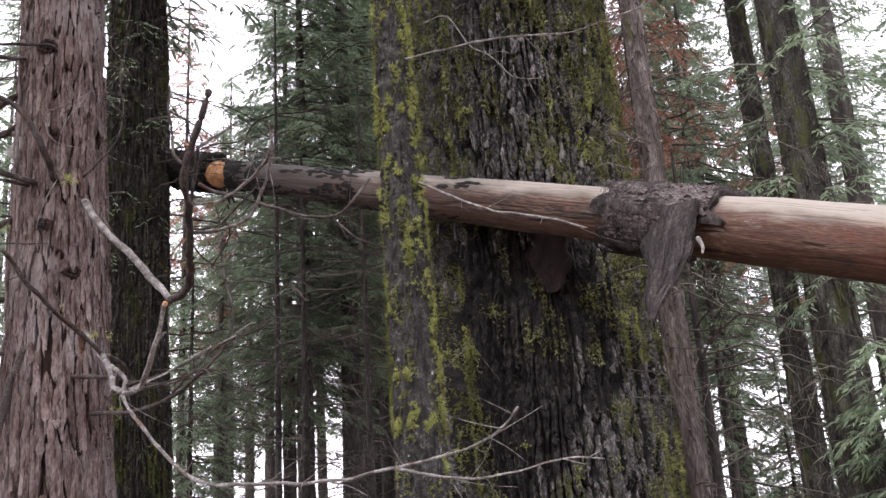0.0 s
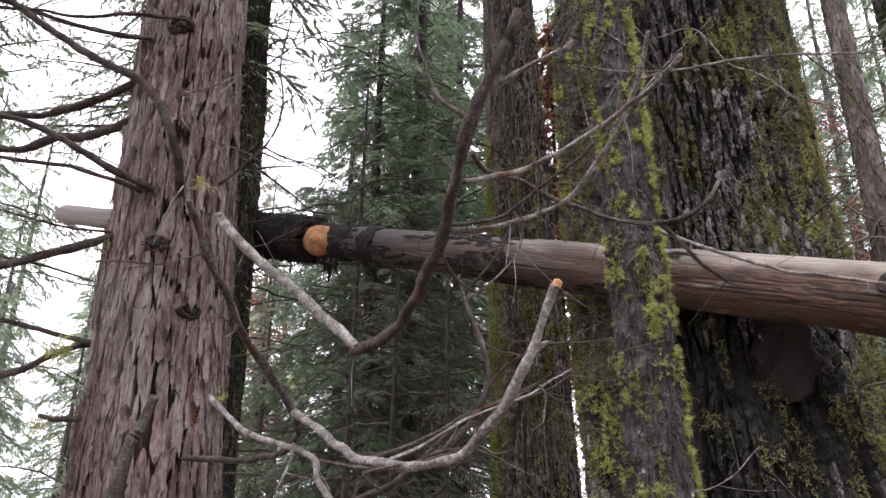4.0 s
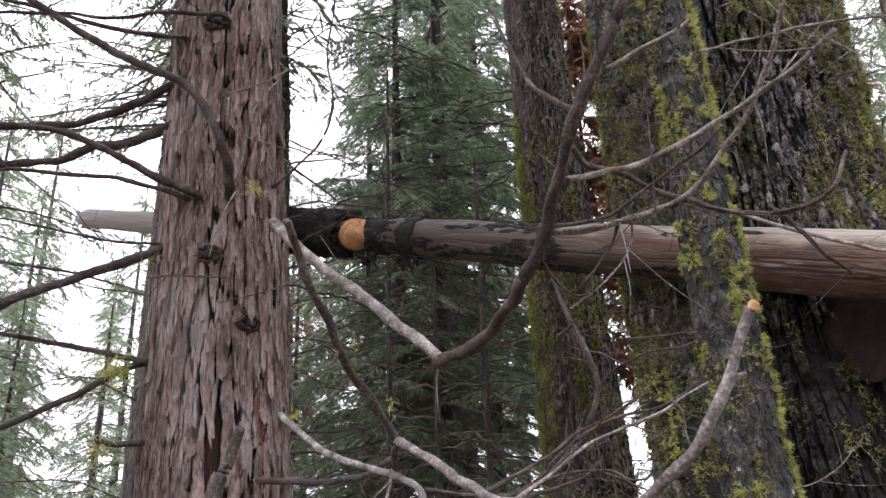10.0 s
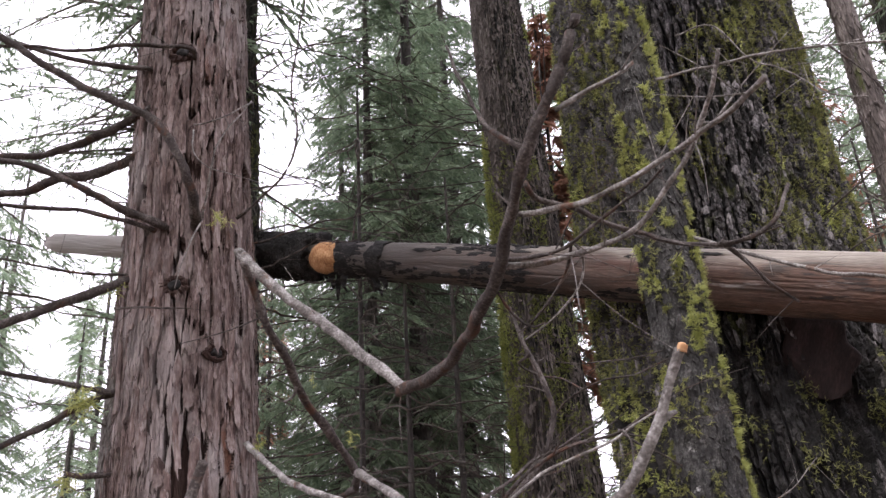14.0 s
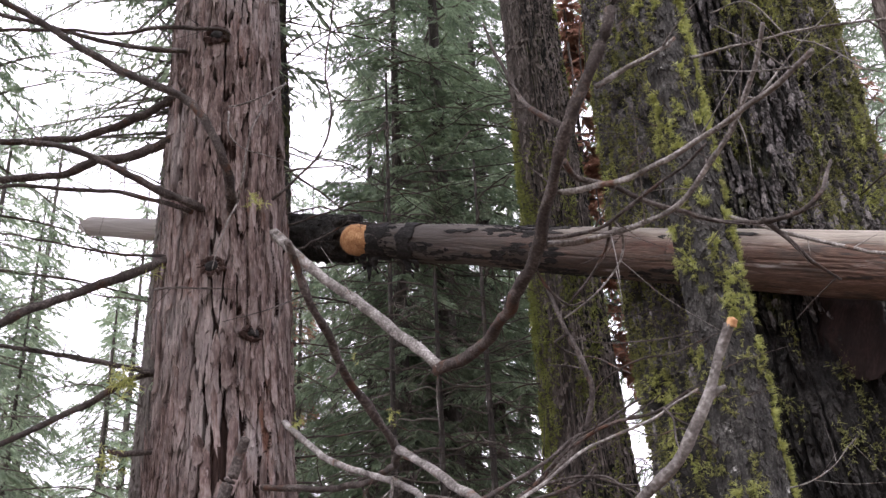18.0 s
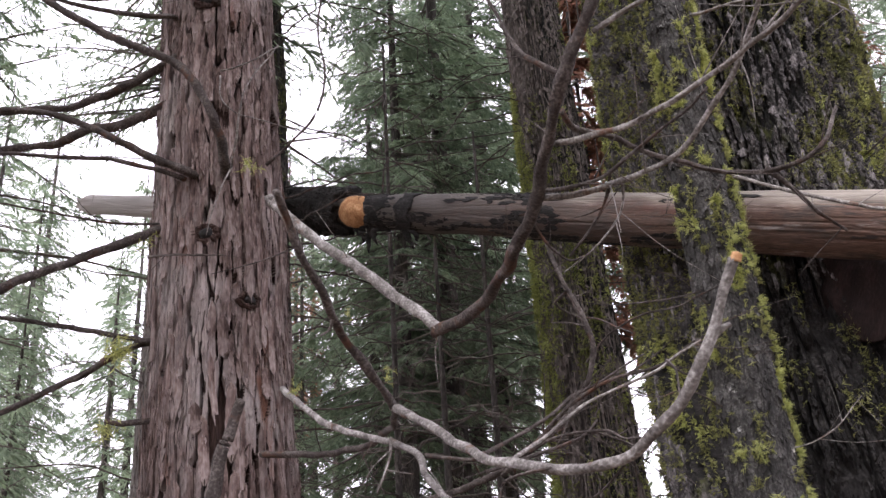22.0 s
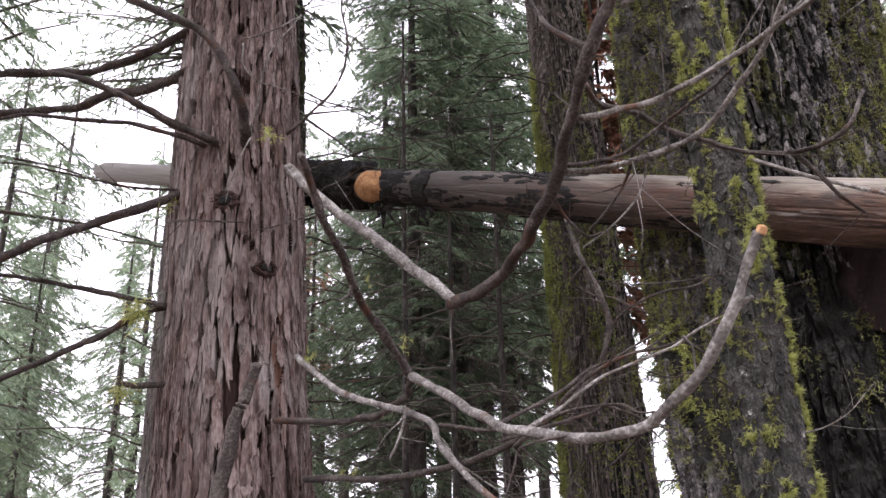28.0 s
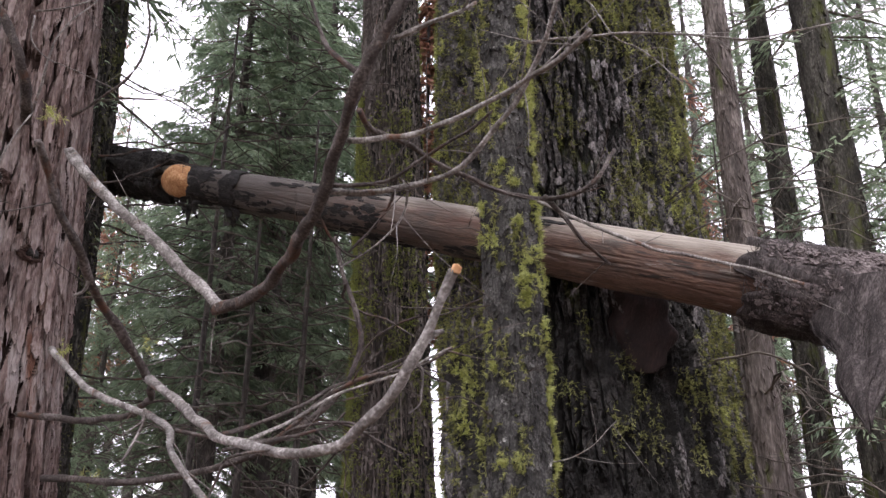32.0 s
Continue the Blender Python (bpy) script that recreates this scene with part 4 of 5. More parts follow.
branch("branch", cedar, [(-2.68, 5.66, 3.88), (-2.83, 5.55, 3.91), (-2.95, 5.50, 3.97), (-3.10, 5.50, 4.06), (-3.35, 5.50, 4.16), (-3.62, 5.50, 4.18)], 0.021, 0.014, TWIG, 4)
branch("branch", cedar, [(-2.73, 5.66, 3.86), (-2.95, 5.50, 3.87), (-3.16, 5.45, 3.88), (-3.42, 5.40, 3.88), (-3.57, 5.40, 3.86)], 0.013, 0.008, TWIG, 3)
branch("branch", cedar, [(-2.80, 5.80, 4.37), (-3.09, 5.90, 4.31), (-3.30, 5.95, 4.32), (-3.50, 6.00, 4.28), (-3.76, 6.00, 4.26), (-4.3, 6.00, 4.27)], 0.030, 0.019, TWIG, 4)
branch("branch", cedar, [(-2.78, 5.80, 4.64), (-3.08, 5.90, 4.55), (-3.34, 6.00, 4.52), (-3.55, 6.00, 4.49), (-4.2, 6.00, 4.5)], 0.026, 0.018, TWIG, 4)
branch("branch", cedar, [(-2.85, 5.80, 3.64), (-3.04, 5.70, 3.52), (-3.22, 5.60, 3.40), (-3.39, 5.50, 3.28), (-3.72, 5.50, 3.12)], 0.024, 0.019, TWIG, 3)
branch("branch", cedar, [(-2.85, 5.85, 3.11), (-3.05, 5.80, 3.14), (-3.26, 5.75, 3.17), (-3.47, 5.70, 3.21), (-3.83, 5.70, 3.26)], 0.016, 0.009, TWIG, 4)
branch("branch", cedar, [(-2.88, 5.90, 3.12), (-3.02, 5.85, 3.05), (-3.18, 5.80, 2.94), (-3.30, 5.70, 2.84), (-3.68, 5.60, 2.62)], 0.018, 0.013, TWIG, 3)
branch("branch", cedar, [(-2.8, 5.80, 4.88), (-3.18, 5.80, 4.95), (-3.47, 5.80, 5.05), (-3.93, 5.80, 5.22)], 0.016, 0.011, TWIG, 4)
branch("branch", cedar, [(-2.86, 5.80, 3.68), (-3.06, 5.70, 3.66), (-3.25, 5.60, 3.66), (-3.44, 5.50, 3.68), (-3.7, 5.5, 3.7)], 0.008, 0.004, TWIG, 4)
branch("branch", cedar, [(-2.6, 5.62, 4.89), (-2.93, 5.60, 4.89), (-3.16, 5.60, 4.87), (-3.42, 5.60, 4.91), (-3.92, 5.60, 4.93)], 0.012, 0.008, TWIG, 4)
branch("branch", cedar, [(-2.80, 5.56, 3.40), (-2.62, 5.47, 3.37), (-2.45, 5.50, 3.37)], 0.006, 0.003, TWIG, 1)
branch("branch", cedar, [(-2.43, 5.54, 3.83), (-2.38, 5.40, 4.01), (-2.32, 5.40, 4.21), (-2.21, 5.45, 4.41)], 0.006, 0.003, PALETWIG, 1)
branch("branch", cedar, [(-2.49, 5.45, 4.26), (-2.46, 5.42, 4.12), (-2.39, 5.42, 4.04), (-2.30, 5.45, 4.02), (-2.14, 5.60, 4.03)], 0.004, 0.002, PALETWIG, 1)
branch("branch", cedar, [(-2.43, 5.54, 3.83), (-2.48, 5.47, 3.64), (-2.52, 5.47, 3.45)], 0.005, 0.002, PALETWIG)
branch("branch", cedar, [(-2.29, 5.6, 3.86), (-2.07, 5.50, 4.01), (-2.00, 5.50, 4.26), (-2.03, 5.50, 4.55), (-2.00, 5.50, 4.83), (-1.95, 5.4, 5.1)], 0.007, 0.004, TWIG, 4)
branch("branch", cedar, [(-2.49, 5.45, 4.29), (-2.35, 5.40, 4.28), (-2.25, 5.40, 4.35), (-2.21, 5.45, 4.41)], 0.004, 0.003, PALETWIG)


def knot(tree, x, z, prof, size):
    """A dark, lipped branch scar on the bark, its hole painted as a black plug."""
    a = -math.pi / 2 + x
    out = np.array([math.cos(a), math.sin(a), 0.12])
    r = float(prof(z)) + 0.004
    side = np.array([-math.sin(a), math.cos(a), 0.0])
    u, w = np.meshgrid(np.arange(40) / 40 * 2 * np.pi, np.arange(10) / 10 * 2 * np.pi, indexing="ij")
    rough = 1 + 0.6 * vnoise(np.cos(u) * 5, np.sin(u) * 5, w * 1.2, int(z * 10)) + 0.4 * vnoise(np.cos(u) * 13, np.sin(u) * 13, np.cos(w) * 2, int(z * 7))
    ring = size * (1 + 0.15 * vnoise(np.cos(u) * 2, np.sin(u) * 2, 0 * u, 5)) + size * 0.34 * rough * np.cos(w)
    rise = size * 0.34 * rough * np.sin(w)
    v = np.array([0, 0, z]) + (r + rise)[..., None] * out + (1.1 * ring * np.cos(u))[..., None] * side + (0.85 * ring * np.sin(u))[..., None] * np.array([0, 0, 1.0])
    f = grid_faces(40, 10)
    last = np.stack([390 + np.arange(10), 390 + (np.arange(10) + 1) % 10, (np.arange(10) + 1) % 10, np.arange(10)], -1)
    knob = part("knot", mesh_of("knot", v.reshape(-1, 3), np.vstack([f, last]), CEDAR_IN, False), tree, "ragged dark branch scar")
    # a black plug whose colour stands in for the shade inside a hole
    pts = [out * (r - 0.06) + (0, 0, z), out * (r - 0.005) + (0, 0, z), out * (r + 0.016) + (0, 0, z)]
    part("hollow", stick_mesh("hollow", [dict(points=pts, r0=size * 0.85, r1=size * 0.55, steps=4, sides=16, rough=0.5, seed=int(z * 10))], CHAR_AND_SHADE), knob)


knot(cedar, 0.06, 3.53, cedar_profile, 0.045)
knot(cedar, 0.66, 3.20, cedar_profile, 0.038)
knot(cedar, 0.05, 4.9, cedar_profile, 0.05)


def tuft(tree, place, count, size, material=None):
    o = np.array(place) - np.array(tree.location)
    v, f = blades(np.tile(o, (count, 1)) + rng.normal(0, size * 0.45, (count, 3)), np.tile(np.array([[0, -0.3, -0.2]]), (count, 1)), 9, size * 0.7, size * 0.035, 0.9, 0.3, rng)
    part("lichen", mesh_of("lichen_tuft", v, f, material or LICHEN, False), tree, "yellow-green lichen tuft", "stuff")


for place, count, size in (((-2.33, 5.55, 3.83), 16, 0.05), ((-2.9, 5.78, 3.6), 14, 0.05), ((-3.0, 5.78, 3.08), 30, 0.075), ((-3.05, 5.82, 2.72), 22, 0.06), ((-2.15, 5.5, 2.73), 10, 0.035), ((-1.71, 4.55, 2.5), 6, 0.025),
                           ((-1.79, 4.12, 2.56), 5, 0.018), ((-1.70, 4.36, 2.46), 5, 0.018), ((-2.0, 5.5, 2.25), 8, 0.04)):
    tuft(cedar, place, count, size)
stub = branch("branch", cedar, [(-2.82, 5.85, 2.73), (-2.95, 5.82, 2.72), (-3.02, 5.8, 2.73)], 0.016, 0.011, TWIG)

# broken stick leaning before the cedar
stick = thing("broken_stick", -2.24, 4.6, 0, "dark broken dead stem standing before the cedar", "stick")
part("stem", stick_mesh("stem", [dict(points=[(-0.12, 0, -0.1), (-0.08, 0, 1.0), (-0.02, 0, 1.9), (0.04, 0, 2.29), (0.07, 0, 2.39), (0.10, 0, 2.50)], r0=0.03, r1=0.015, steps=8, sides=10, rough=0.12, wander=0.004)], TWIG), stick)


def dead_arms(tree, count, a0, a1, z0, z1, l0, l1, thick, material, seed):
    """Thin arching dead branches with twigs on one side of a trunk."""
    gg = np.random.default_rng(seed)
    base = np.array(tree.location)
    for k in range(count):
        a, zz, ln = gg.uniform(a0, a1), gg.uniform(z0, z1), gg.uniform(l0, l1)
        d = np.array([math.cos(a), math.sin(a), 0.0])
        side = np.array([-d[1], d[0], 0.0]) * gg.normal(0, 0.12)
        up, fall = gg.uniform(-0.05, 0.22), gg.uniform(0.05, 0.45)
        pts = [tuple(base + (0, 0, zz) + d * ln * q + side * ln * q * q + (0, 0, ln * (up * q - fall * q * q)) + gg.normal(0, 0.03, 3)) for q in (0.08, 0.25, 0.45, 0.65, 0.85, 1.0)]
        branch("branch", tree, pts, thick, 0.0025, material, 5, steps=5, wander=0.02)


dead_arms(dark_fir, 20, -0.9, 0.7, 2.6, 8.2, 1.2, 3.0, 0.011, TWIG, 71)
dead_arms(dark_fir, 5, -2.0, -0.9, 3.0, 6.0, 0.6, 1.2, 0.008, TWIG, 72)
dead_arms(back_fir, 12, 2.3, 4.1, 2.8, 8.0, 1.0, 2.3, 0.011, TWIG, 73)
dead_arms(back_fir, 5, -0.9, 0.4, 2.8, 8.0, 0.5, 1.0, 0.009, TWIG, 74)
dead_arms(fir, 6, -1.0, 0.2, 2.2, 6.5, 1.4, 2.0, 0.008, TWIG, 75)
# thin dead boughs that reach out from the great fir past the log
for points, r0, r1 in (
    ([(1.50, 7.25, 3.35), (1.74, 6.76, 3.31), (2.00, 6.55, 3.02), (2.26, 6.39, 2.81), (2.54, 6.21, 2.65), (2.77, 6.02, 2.56), (2.99, 5.82, 2.43)], 0.009, 0.004),
    ([(1.45, 7.10, 2.55), (1.71, 6.73, 2.46), (1.87, 6.51, 2.17), (2.01, 6.28, 1.92), (2.17, 6.12, 1.79), (2.29, 5.97, 1.73)], 0.006, 0.003),
    ([(2.26, 6.39, 2.81), (2.44, 6.13, 2.72), (2.67, 5.93, 2.67), (2.95, 5.67, 2.75)], 0.005, 0.003),
    ([(1.40, 7.45, 4.60), (1.56, 6.45, 4.59), (1.84, 5.95, 4.52), (2.09, 5.67, 4.45)], 0.007, 0.003),
    ([(1.35, 7.45, 4.20), (1.40, 6.58, 4.12), (1.63, 6.27, 3.94), (1.85, 5.99, 3.90), (2.16, 5.62, 4.00)], 0.007, 0.003),
    ([(1.45, 7.05, 2.30), (1.71, 6.64, 2.28), (1.83, 6.42, 2.08), (1.92, 6.31, 1.83), (1.94, 6.20, 1.60)], 0.005, 0.0025),
):
    branch("branch", fir, points, r0, r1, FARTWIG, 3, steps=6, wander=0.012)


# ---- log: bark, break and twigs ----
LOG_O += 0.19
SLEEVE_FROM, SLEEVE_TO = LOG_O - 1.0, LOG_O - 0.09


def on_log(name, s0, s1, cols, rows, thick, ragged, material, label, a0=0.0, a1=2 * math.pi, seed=0, jag=0.0):
    """A sheet of bark wrapped round the log between two distances and two angles, with ragged ends and real thickness."""
    closed = a1 - a0 > 6.28
    u = np.linspace(a0, a1, cols, endpoint=not closed)
    t = np.linspace(0, 1, rows)
    A, T = np.meshgrid(u, t)
    e0 = s0 + ragged * vnoise(np.cos(A) * 3, np.sin(A) * 3, 0 * A + seed, seed)
    e1 = s1 + ragged * vnoise(np.cos(A) * 3 + 9, np.sin(A) * 3, 0 * A + seed, seed + 1)
    S = e0 + (e1 - e0) * T
    R = log_radius(S) + thick * (1 + 0.5 * vnoise(np.cos(A) * 5, np.sin(A) * 5, S * 6, seed + 2)) + jag * np.abs(vnoise(np.cos(A) * 8, np.sin(A) * 8, S * 14, seed + 3))
    outer = np.stack([S, R * np.cos(A), R * np.sin(A)], -1)
    Ri = log_radius(S) + 0.001
    inner = np.stack([S, Ri * np.cos(A), Ri * np.sin(A)], -1)
    ring = np.concatenate([inner[:1], outer, inner[-1:]], 0)
    part(name, mesh_of(name, ring.reshape(-1, 3), grid_faces(rows + 2, cols, closed), material), fallen, label)


on_log("charred_sleeve", SLEEVE_FROM, SLEEVE_TO, 60, 46, 0.055, 0.08, CHAR_AND_SHADE, "black charred bark sleeve", seed=3, jag=0.035)
on_log("charred_ring", LOG_O + 0.62, LOG_O + 0.78, 60, 10, 0.010, 0.05, CHAR_AND_SHADE, "black charred bark remnant", seed=7, jag=0.015)
on_log("charred_ring", LOG_O + 0.27, LOG_O + 0.44, 40, 12, 0.008, 0.08, CHAR_AND_SHADE, "black charred bark remnant", 2.2, 4.9, seed=9, jag=0.012)
# torn flaps hanging under the log
for k, (s, a, ln) in enumerate(((0.16, 4.3, 0.16), (0.22, 4.5, 0.22), (0.30, 4.4, 0.15), (0.70, 4.5, 0.15), (0.76, 4.3, 0.10), (0.03, 4.2, 0.10))):
    g = np.random.default_rng(200 + k)
    rows = 8
    t = np.linspace(0, 1, rows)
    ax = LOG_O + s + 0.05 * t + np.cumsum(g.normal(0, 0.012, rows))
    w = 0.05 * (1 - t) ** 0.7 + 0.004
    r = float(log_radius(LOG_O + s))
    y, z = (r + 0.01) * math.cos(a), (r + 0.01) * math.sin(a)
    cur = np.stack([ax, y + 0.02 * t + 0.01 * g.normal(size=rows), z - ln * t], -1)
    vs = np.stack([cur + np.stack([-w, 0 * w, 0 * w], -1), cur + np.stack([0 * w, -0.012 + 0 * w, 0 * w], -1), cur + np.stack([w, 0 * w, 0 * w], -1), cur + np.stack([0 * w, 0.008 + 0 * w, 0 * w], -1)], 1).reshape(-1, 3)
    part("bark_flap", mesh_of("bark_flap", vs, grid_faces(rows, 4), CHAR_AND_SHADE, False), fallen, "torn black bark flap")
# fresh orange wood where the sleeve has broken away
u, t = np.meshgrid(np.arange(28) / 28 * 2 * np.pi, np.linspace(0, 1, 12))
rr = 0.17 * t * (1 + 0.1 * vnoise(np.cos(u) * 2, np.sin(u) * 2, t, 81))
a = 3.45 + 1.15 * rr * np.sin(u) / 0.165
r = 0.168 + 0.035 * (1 - t**2) + 0.012 * fbm(np.cos(u) * 3 * t, np.sin(u) * 3 * t, 0 * t, 3, 83) - 0.01 * t**4
part("broken_wood", mesh_of("broken_wood", np.stack([LOG_O + 0.08 + rr * np.cos(u), r * np.cos(a), r * np.sin(a)], -1).reshape(-1, 3), grid_faces(12, 28), ORANGE), fallen, "fresh orange broken wood")
# fibrous bark collar and its hanging tongue
on_log("bark_collar", LOG_S + 0.18, LOG_S + 0.74, 120, 80, 0.046, 0.15, FIBRE, "grey fibrous bark collar", seed=21, jag=0.016)
rows, cols = 60, 40
t, u = np.meshgrid(np.linspace(0, 1, rows), np.linspace(0, 2 * np.pi, cols, endpoint=False), indexing="ij")
down = np.linspace(0, 1, rows)
top_c = np.array(LOG_P + log_way * 0.46 + Vector((0, -0.20, -0.03)))
tip_c = np.array((1.43, 5.46, 2.60))
centre = top_c[None] * (1 - down)[:, None] + tip_c[None] * down[:, None] + np.stack([0.05 * np.sin(down * 5), -0.05 * np.sin(down * 3), 0 * down], -1)
wide = np.interp(down, [0, 0.12, 0.3, 0.5, 0.7, 0.85, 1], [0.30, 0.30, 0.25, 0.185, 0.115, 0.065, 0.014])
deep = np.interp(down, [0, 0.2, 0.5, 1], [0.10, 0.08, 0.045, 0.008])
along = np.array((log_way.x, log_way.y, 0.0))
along /= np.linalg.norm(along)
across = np.array((along[1], -along[0], 0.0))
flat = np.array((0.47, -0.88, 0.0))
deepway = np.array((flat[1], -flat[0], 0.0))
fib = 1 + 0.16 * vnoise(np.cos(u) * 6, np.sin(u) * 6, t * 2.2, 91) + 0.10 * vnoise(np.cos(u) * 14, np.sin(u) * 14, t * 4, 93)
edge = 1 + 0.18 * vnoise(t * 6, 0 * t + (np.cos(u) > 0) * 4.0, 0 * t, 95)
tongue = centre[:, None] + (wide[:, None] * np.cos(u) * fib * edge)[..., None] * flat + (deep[:, None] * np.sin(u) * fib)[..., None] * deepway
tongue[..., 2] += 0.05 * vnoise(np.cos(u) * 3, t * 3, 0 * t, 97) * t
inv = np.array(LOG_M.inverted())
local = tongue.reshape(-1, 3) @ inv[:3, :3].T + inv[:3, 3]
part("bark_tongue", mesh_of("bark_tongue", local, grid_faces(rows, cols), FIBRE), fallen, "torn fibrous bark tongue hanging down")
# loose fibres round the collar and the tongue
g = np.random.default_rng(77)
fibres = []
for k in range(320):
    i, j = g.integers(0, rows - 16), g.integers(0, cols)
    pts = [tongue[i, j] + g.normal(0, 0.006, 3), tongue[i + 6, j] + g.normal(0, 0.010, 3), tongue[i + 14, j] + g.normal(0, 0.018, 3)]
    pts = [np.array(p) @ inv[:3, :3].T + inv[:3, 3] for p in pts]
    fibres.append(dict(points=pts, r0=0.0028, r1=0.001, steps=3, sides=4, rough=0))
for k in range(420):
    s, a = LOG_S + g.uniform(0.12, 0.6), g.uniform(1.4, 5.2)
    r = float(log_radius(s)) + 0.060
    pts = [((s + g.normal(0, 0.02) + 0.02 * i), (r + g.normal(0, 0.006)) * math.cos(a + 0.22 * i), (r + g.normal(0, 0.006)) * math.sin(a + 0.22 * i)) for i in range(3)]
    fibres.append(dict(points=pts, r0=0.0028, r1=0.001, steps=3, sides=4, rough=0))
tagged(part("bark_fuzz", stick_mesh("bark_fuzz", fibres, FIBRE), fallen), kind="stuff")
# bark slab left on the upper side beyond the collar, and a pale chip below
on_log("bark_slab", LOG_S + 0.52, LOG_S + 1.02, 60, 40, 0.034, 0.12, FIBRE, "cracked bark slab", 0.8, 3.25, seed=27, jag=0.016)


def world_stick(name, tree, points, r0, r1, material, label=""):
    m = np.array(tree.matrix_world.inverted()) if tree is not fallen else inv
    pts = [np.array(p) @ m[:3, :3].T + m[:3, 3] for p in points]
    return part(name, stick_mesh(name, [dict(points=pts, r0=r0, r1=r1, steps=7, sides=9, rough=0.25, wander=0.004, seed=5)], material), tree, label)


world_stick("stub", fallen, [(1.70, 5.33, 3.10), (1.69, 5.24, 3.02), (1.67, 5.20, 2.965)], 0.018, 0.006, PALETWIG, "pale splintered stub")
world_stick("twig", fallen, [(-2.00, 9.30, 5.51), (-1.95, 9.30, 5.83), (-1.73, 9.30, 6.00), (-1.29, 9.40, 6.08), (-0.64, 9.60, 6.25)], 0.010, 0.005, TWIG, "thin curved dead twig")

# scaly flakes on the collar and the slab
g = np.random.default_rng(88)
q = 1500
ang, s = g.uniform(0.4, 4.2, q), LOG_S + g.uniform(0.20, 0.95, q)
ang = np.where(s > LOG_S + 0.7, g.uniform(0.9, 3.1, q), ang)
v, f = plates(ang, s, g.uniform(0.006, 0.018, q), g.uniform(0.008, 0.03, q), g.uniform(0.003, 0.008, q), g.uniform(0, 0.008, q), log_radius(s) + 0.052, 4, 89)
part("bark_crust", mesh_of("collar_crust", v[:, [2, 0, 1]], f, SCALYBARK, False), fallen, "", "stuff")

# dark reddish wedge of bark hanging behind the log
down, u = np.meshgrid(np.linspace(0, 1, 24), np.linspace(0, 2 * np.pi, 30, endpoint=False), indexing="ij")
wid = np.interp(down, [0, 0.35, 0.7, 0.92, 1], [0.19, 0.20, 0.185, 0.12, 0.03]) * (1 + 0.35 * vnoise(down * 5, (np.cos(u) > 0) * 4.0, 0 * u, 104))
dep = np.interp(down, [0, 0.6, 1], [0.06, 0.045, 0.006]) * (1 + 0.6 * vnoise(np.cos(u) * 4, np.sin(u) * 4, down * 4, 103))
mid = np.stack([0.93 + 0.06 * down, 7.02 - 0.11 * down, 3.74 - 0.56 * down], -1)
wedge = mid + (wid * np.cos(u))[..., None] * along + (dep * np.sin(u))[..., None] * across
part("bark_wedge", mesh_of("bark_wedge", wedge.reshape(-1, 3) @ inv[:3, :3].T + inv[:3, 3], grid_faces(24, 30), SCAR), fallen, "dark red-brown hanging bark wedge")

# thin dark bark remnants and splinters along the sooty half
g = np.random.default_rng(99)
q = 900
ang, s = g.uniform(1.2, 5.0, q), LOG_O + 0.1 + 3.6 * g.uniform(0, 1, q) ** 1.5
keep = vnoise(np.cos(ang) * 2, np.sin(ang) * 2, s * 1.6, 52) > 0.02
ang, s = ang[keep], s[keep]
q = len(s)
v, f = plates(ang, s, g.uniform(0.006, 0.02, q), g.uniform(0.02, 0.09, q), g.uniform(0.001, 0.004, q), g.uniform(0, 0.008, q), log_radius(s) + 0.004, 6, 98, 0.5, 5.0)
part("bark_crust", mesh_of("log_crust", v[:, [2, 0, 1]], f, CHAR_AND_SHADE, False), fallen, "blackened bark remnants", "stuff")

g = np.random.default_rng(123)
q = 700
ang, s = g.uniform(0.9, 5.4, q), LOG_O + g.uniform(-0.95, -0.16, q)
v, f = plates(ang, s, g.uniform(0.012, 0.04, q), g.uniform(0.012, 0.05, q), g.uniform(0.003, 0.010, q), g.uniform(0, 0.022, q), log_radius(s) + 0.062, 6, 97, 0.5, 5.0)
part("charred_crust", mesh_of("sleeve_crust", v[:, [2, 0, 1]], f, CHAR_AND_SHADE, False), fallen, "flaking charred bark", "stuff")


# branches of the slender fir
branch("branch", pole, [(-0.03, 5.87, 3.78), (0.40, 5.60, 3.47), (0.75, 5.40, 3.32), (0.99, 5.20, 3.17)], 0.012, 0.007, PALETWIG, 2, "pale stick lying along the log")
branch("branch", pole, [(-0.04, 5.85, 4.75), (0.38, 5.68, 4.75), (0.74, 5.58, 4.73), (1.04, 5.5, 4.69), (1.27, 5.43, 4.72), (1.52, 5.35, 4.76), (1.86, 5.30, 4.91)], 0.009, 0.004, PALETWIG, 8)
branch("branch", pole, [(0.76, 5.56, 4.72), (0.88, 5.52, 4.52), (0.98, 5.50, 4.29), (1.06, 5.50, 4.08), (1.22, 5.50, 3.92), (1.33, 5.50, 3.73)], 0.006, 0.003, TWIG, 7)
branch("branch", pole, [(0.24, 5.72, 5.00), (0.38, 5.68, 4.73), (0.53, 5.60, 4.59), (0.66, 5.50, 4.38), (0.85, 5.50, 4.35)], 0.005, 0.003, PALETWIG, 5)
branch("branch", pole, [(-0.28, 5.9, 3.2), (-0.5, 5.75, 3.12), (-0.75, 5.7, 3.1), (-1.0, 5.72, 3.16)], 0.006, 0.002, TWIG, 5)
branch("branch", pole, [(-0.28, 5.9, 2.65), (-0.45, 5.8, 2.72), (-0.62, 5.72, 2.68), (-0.85, 5.6, 2.75)], 0.006, 0.002, TWIG, 5)
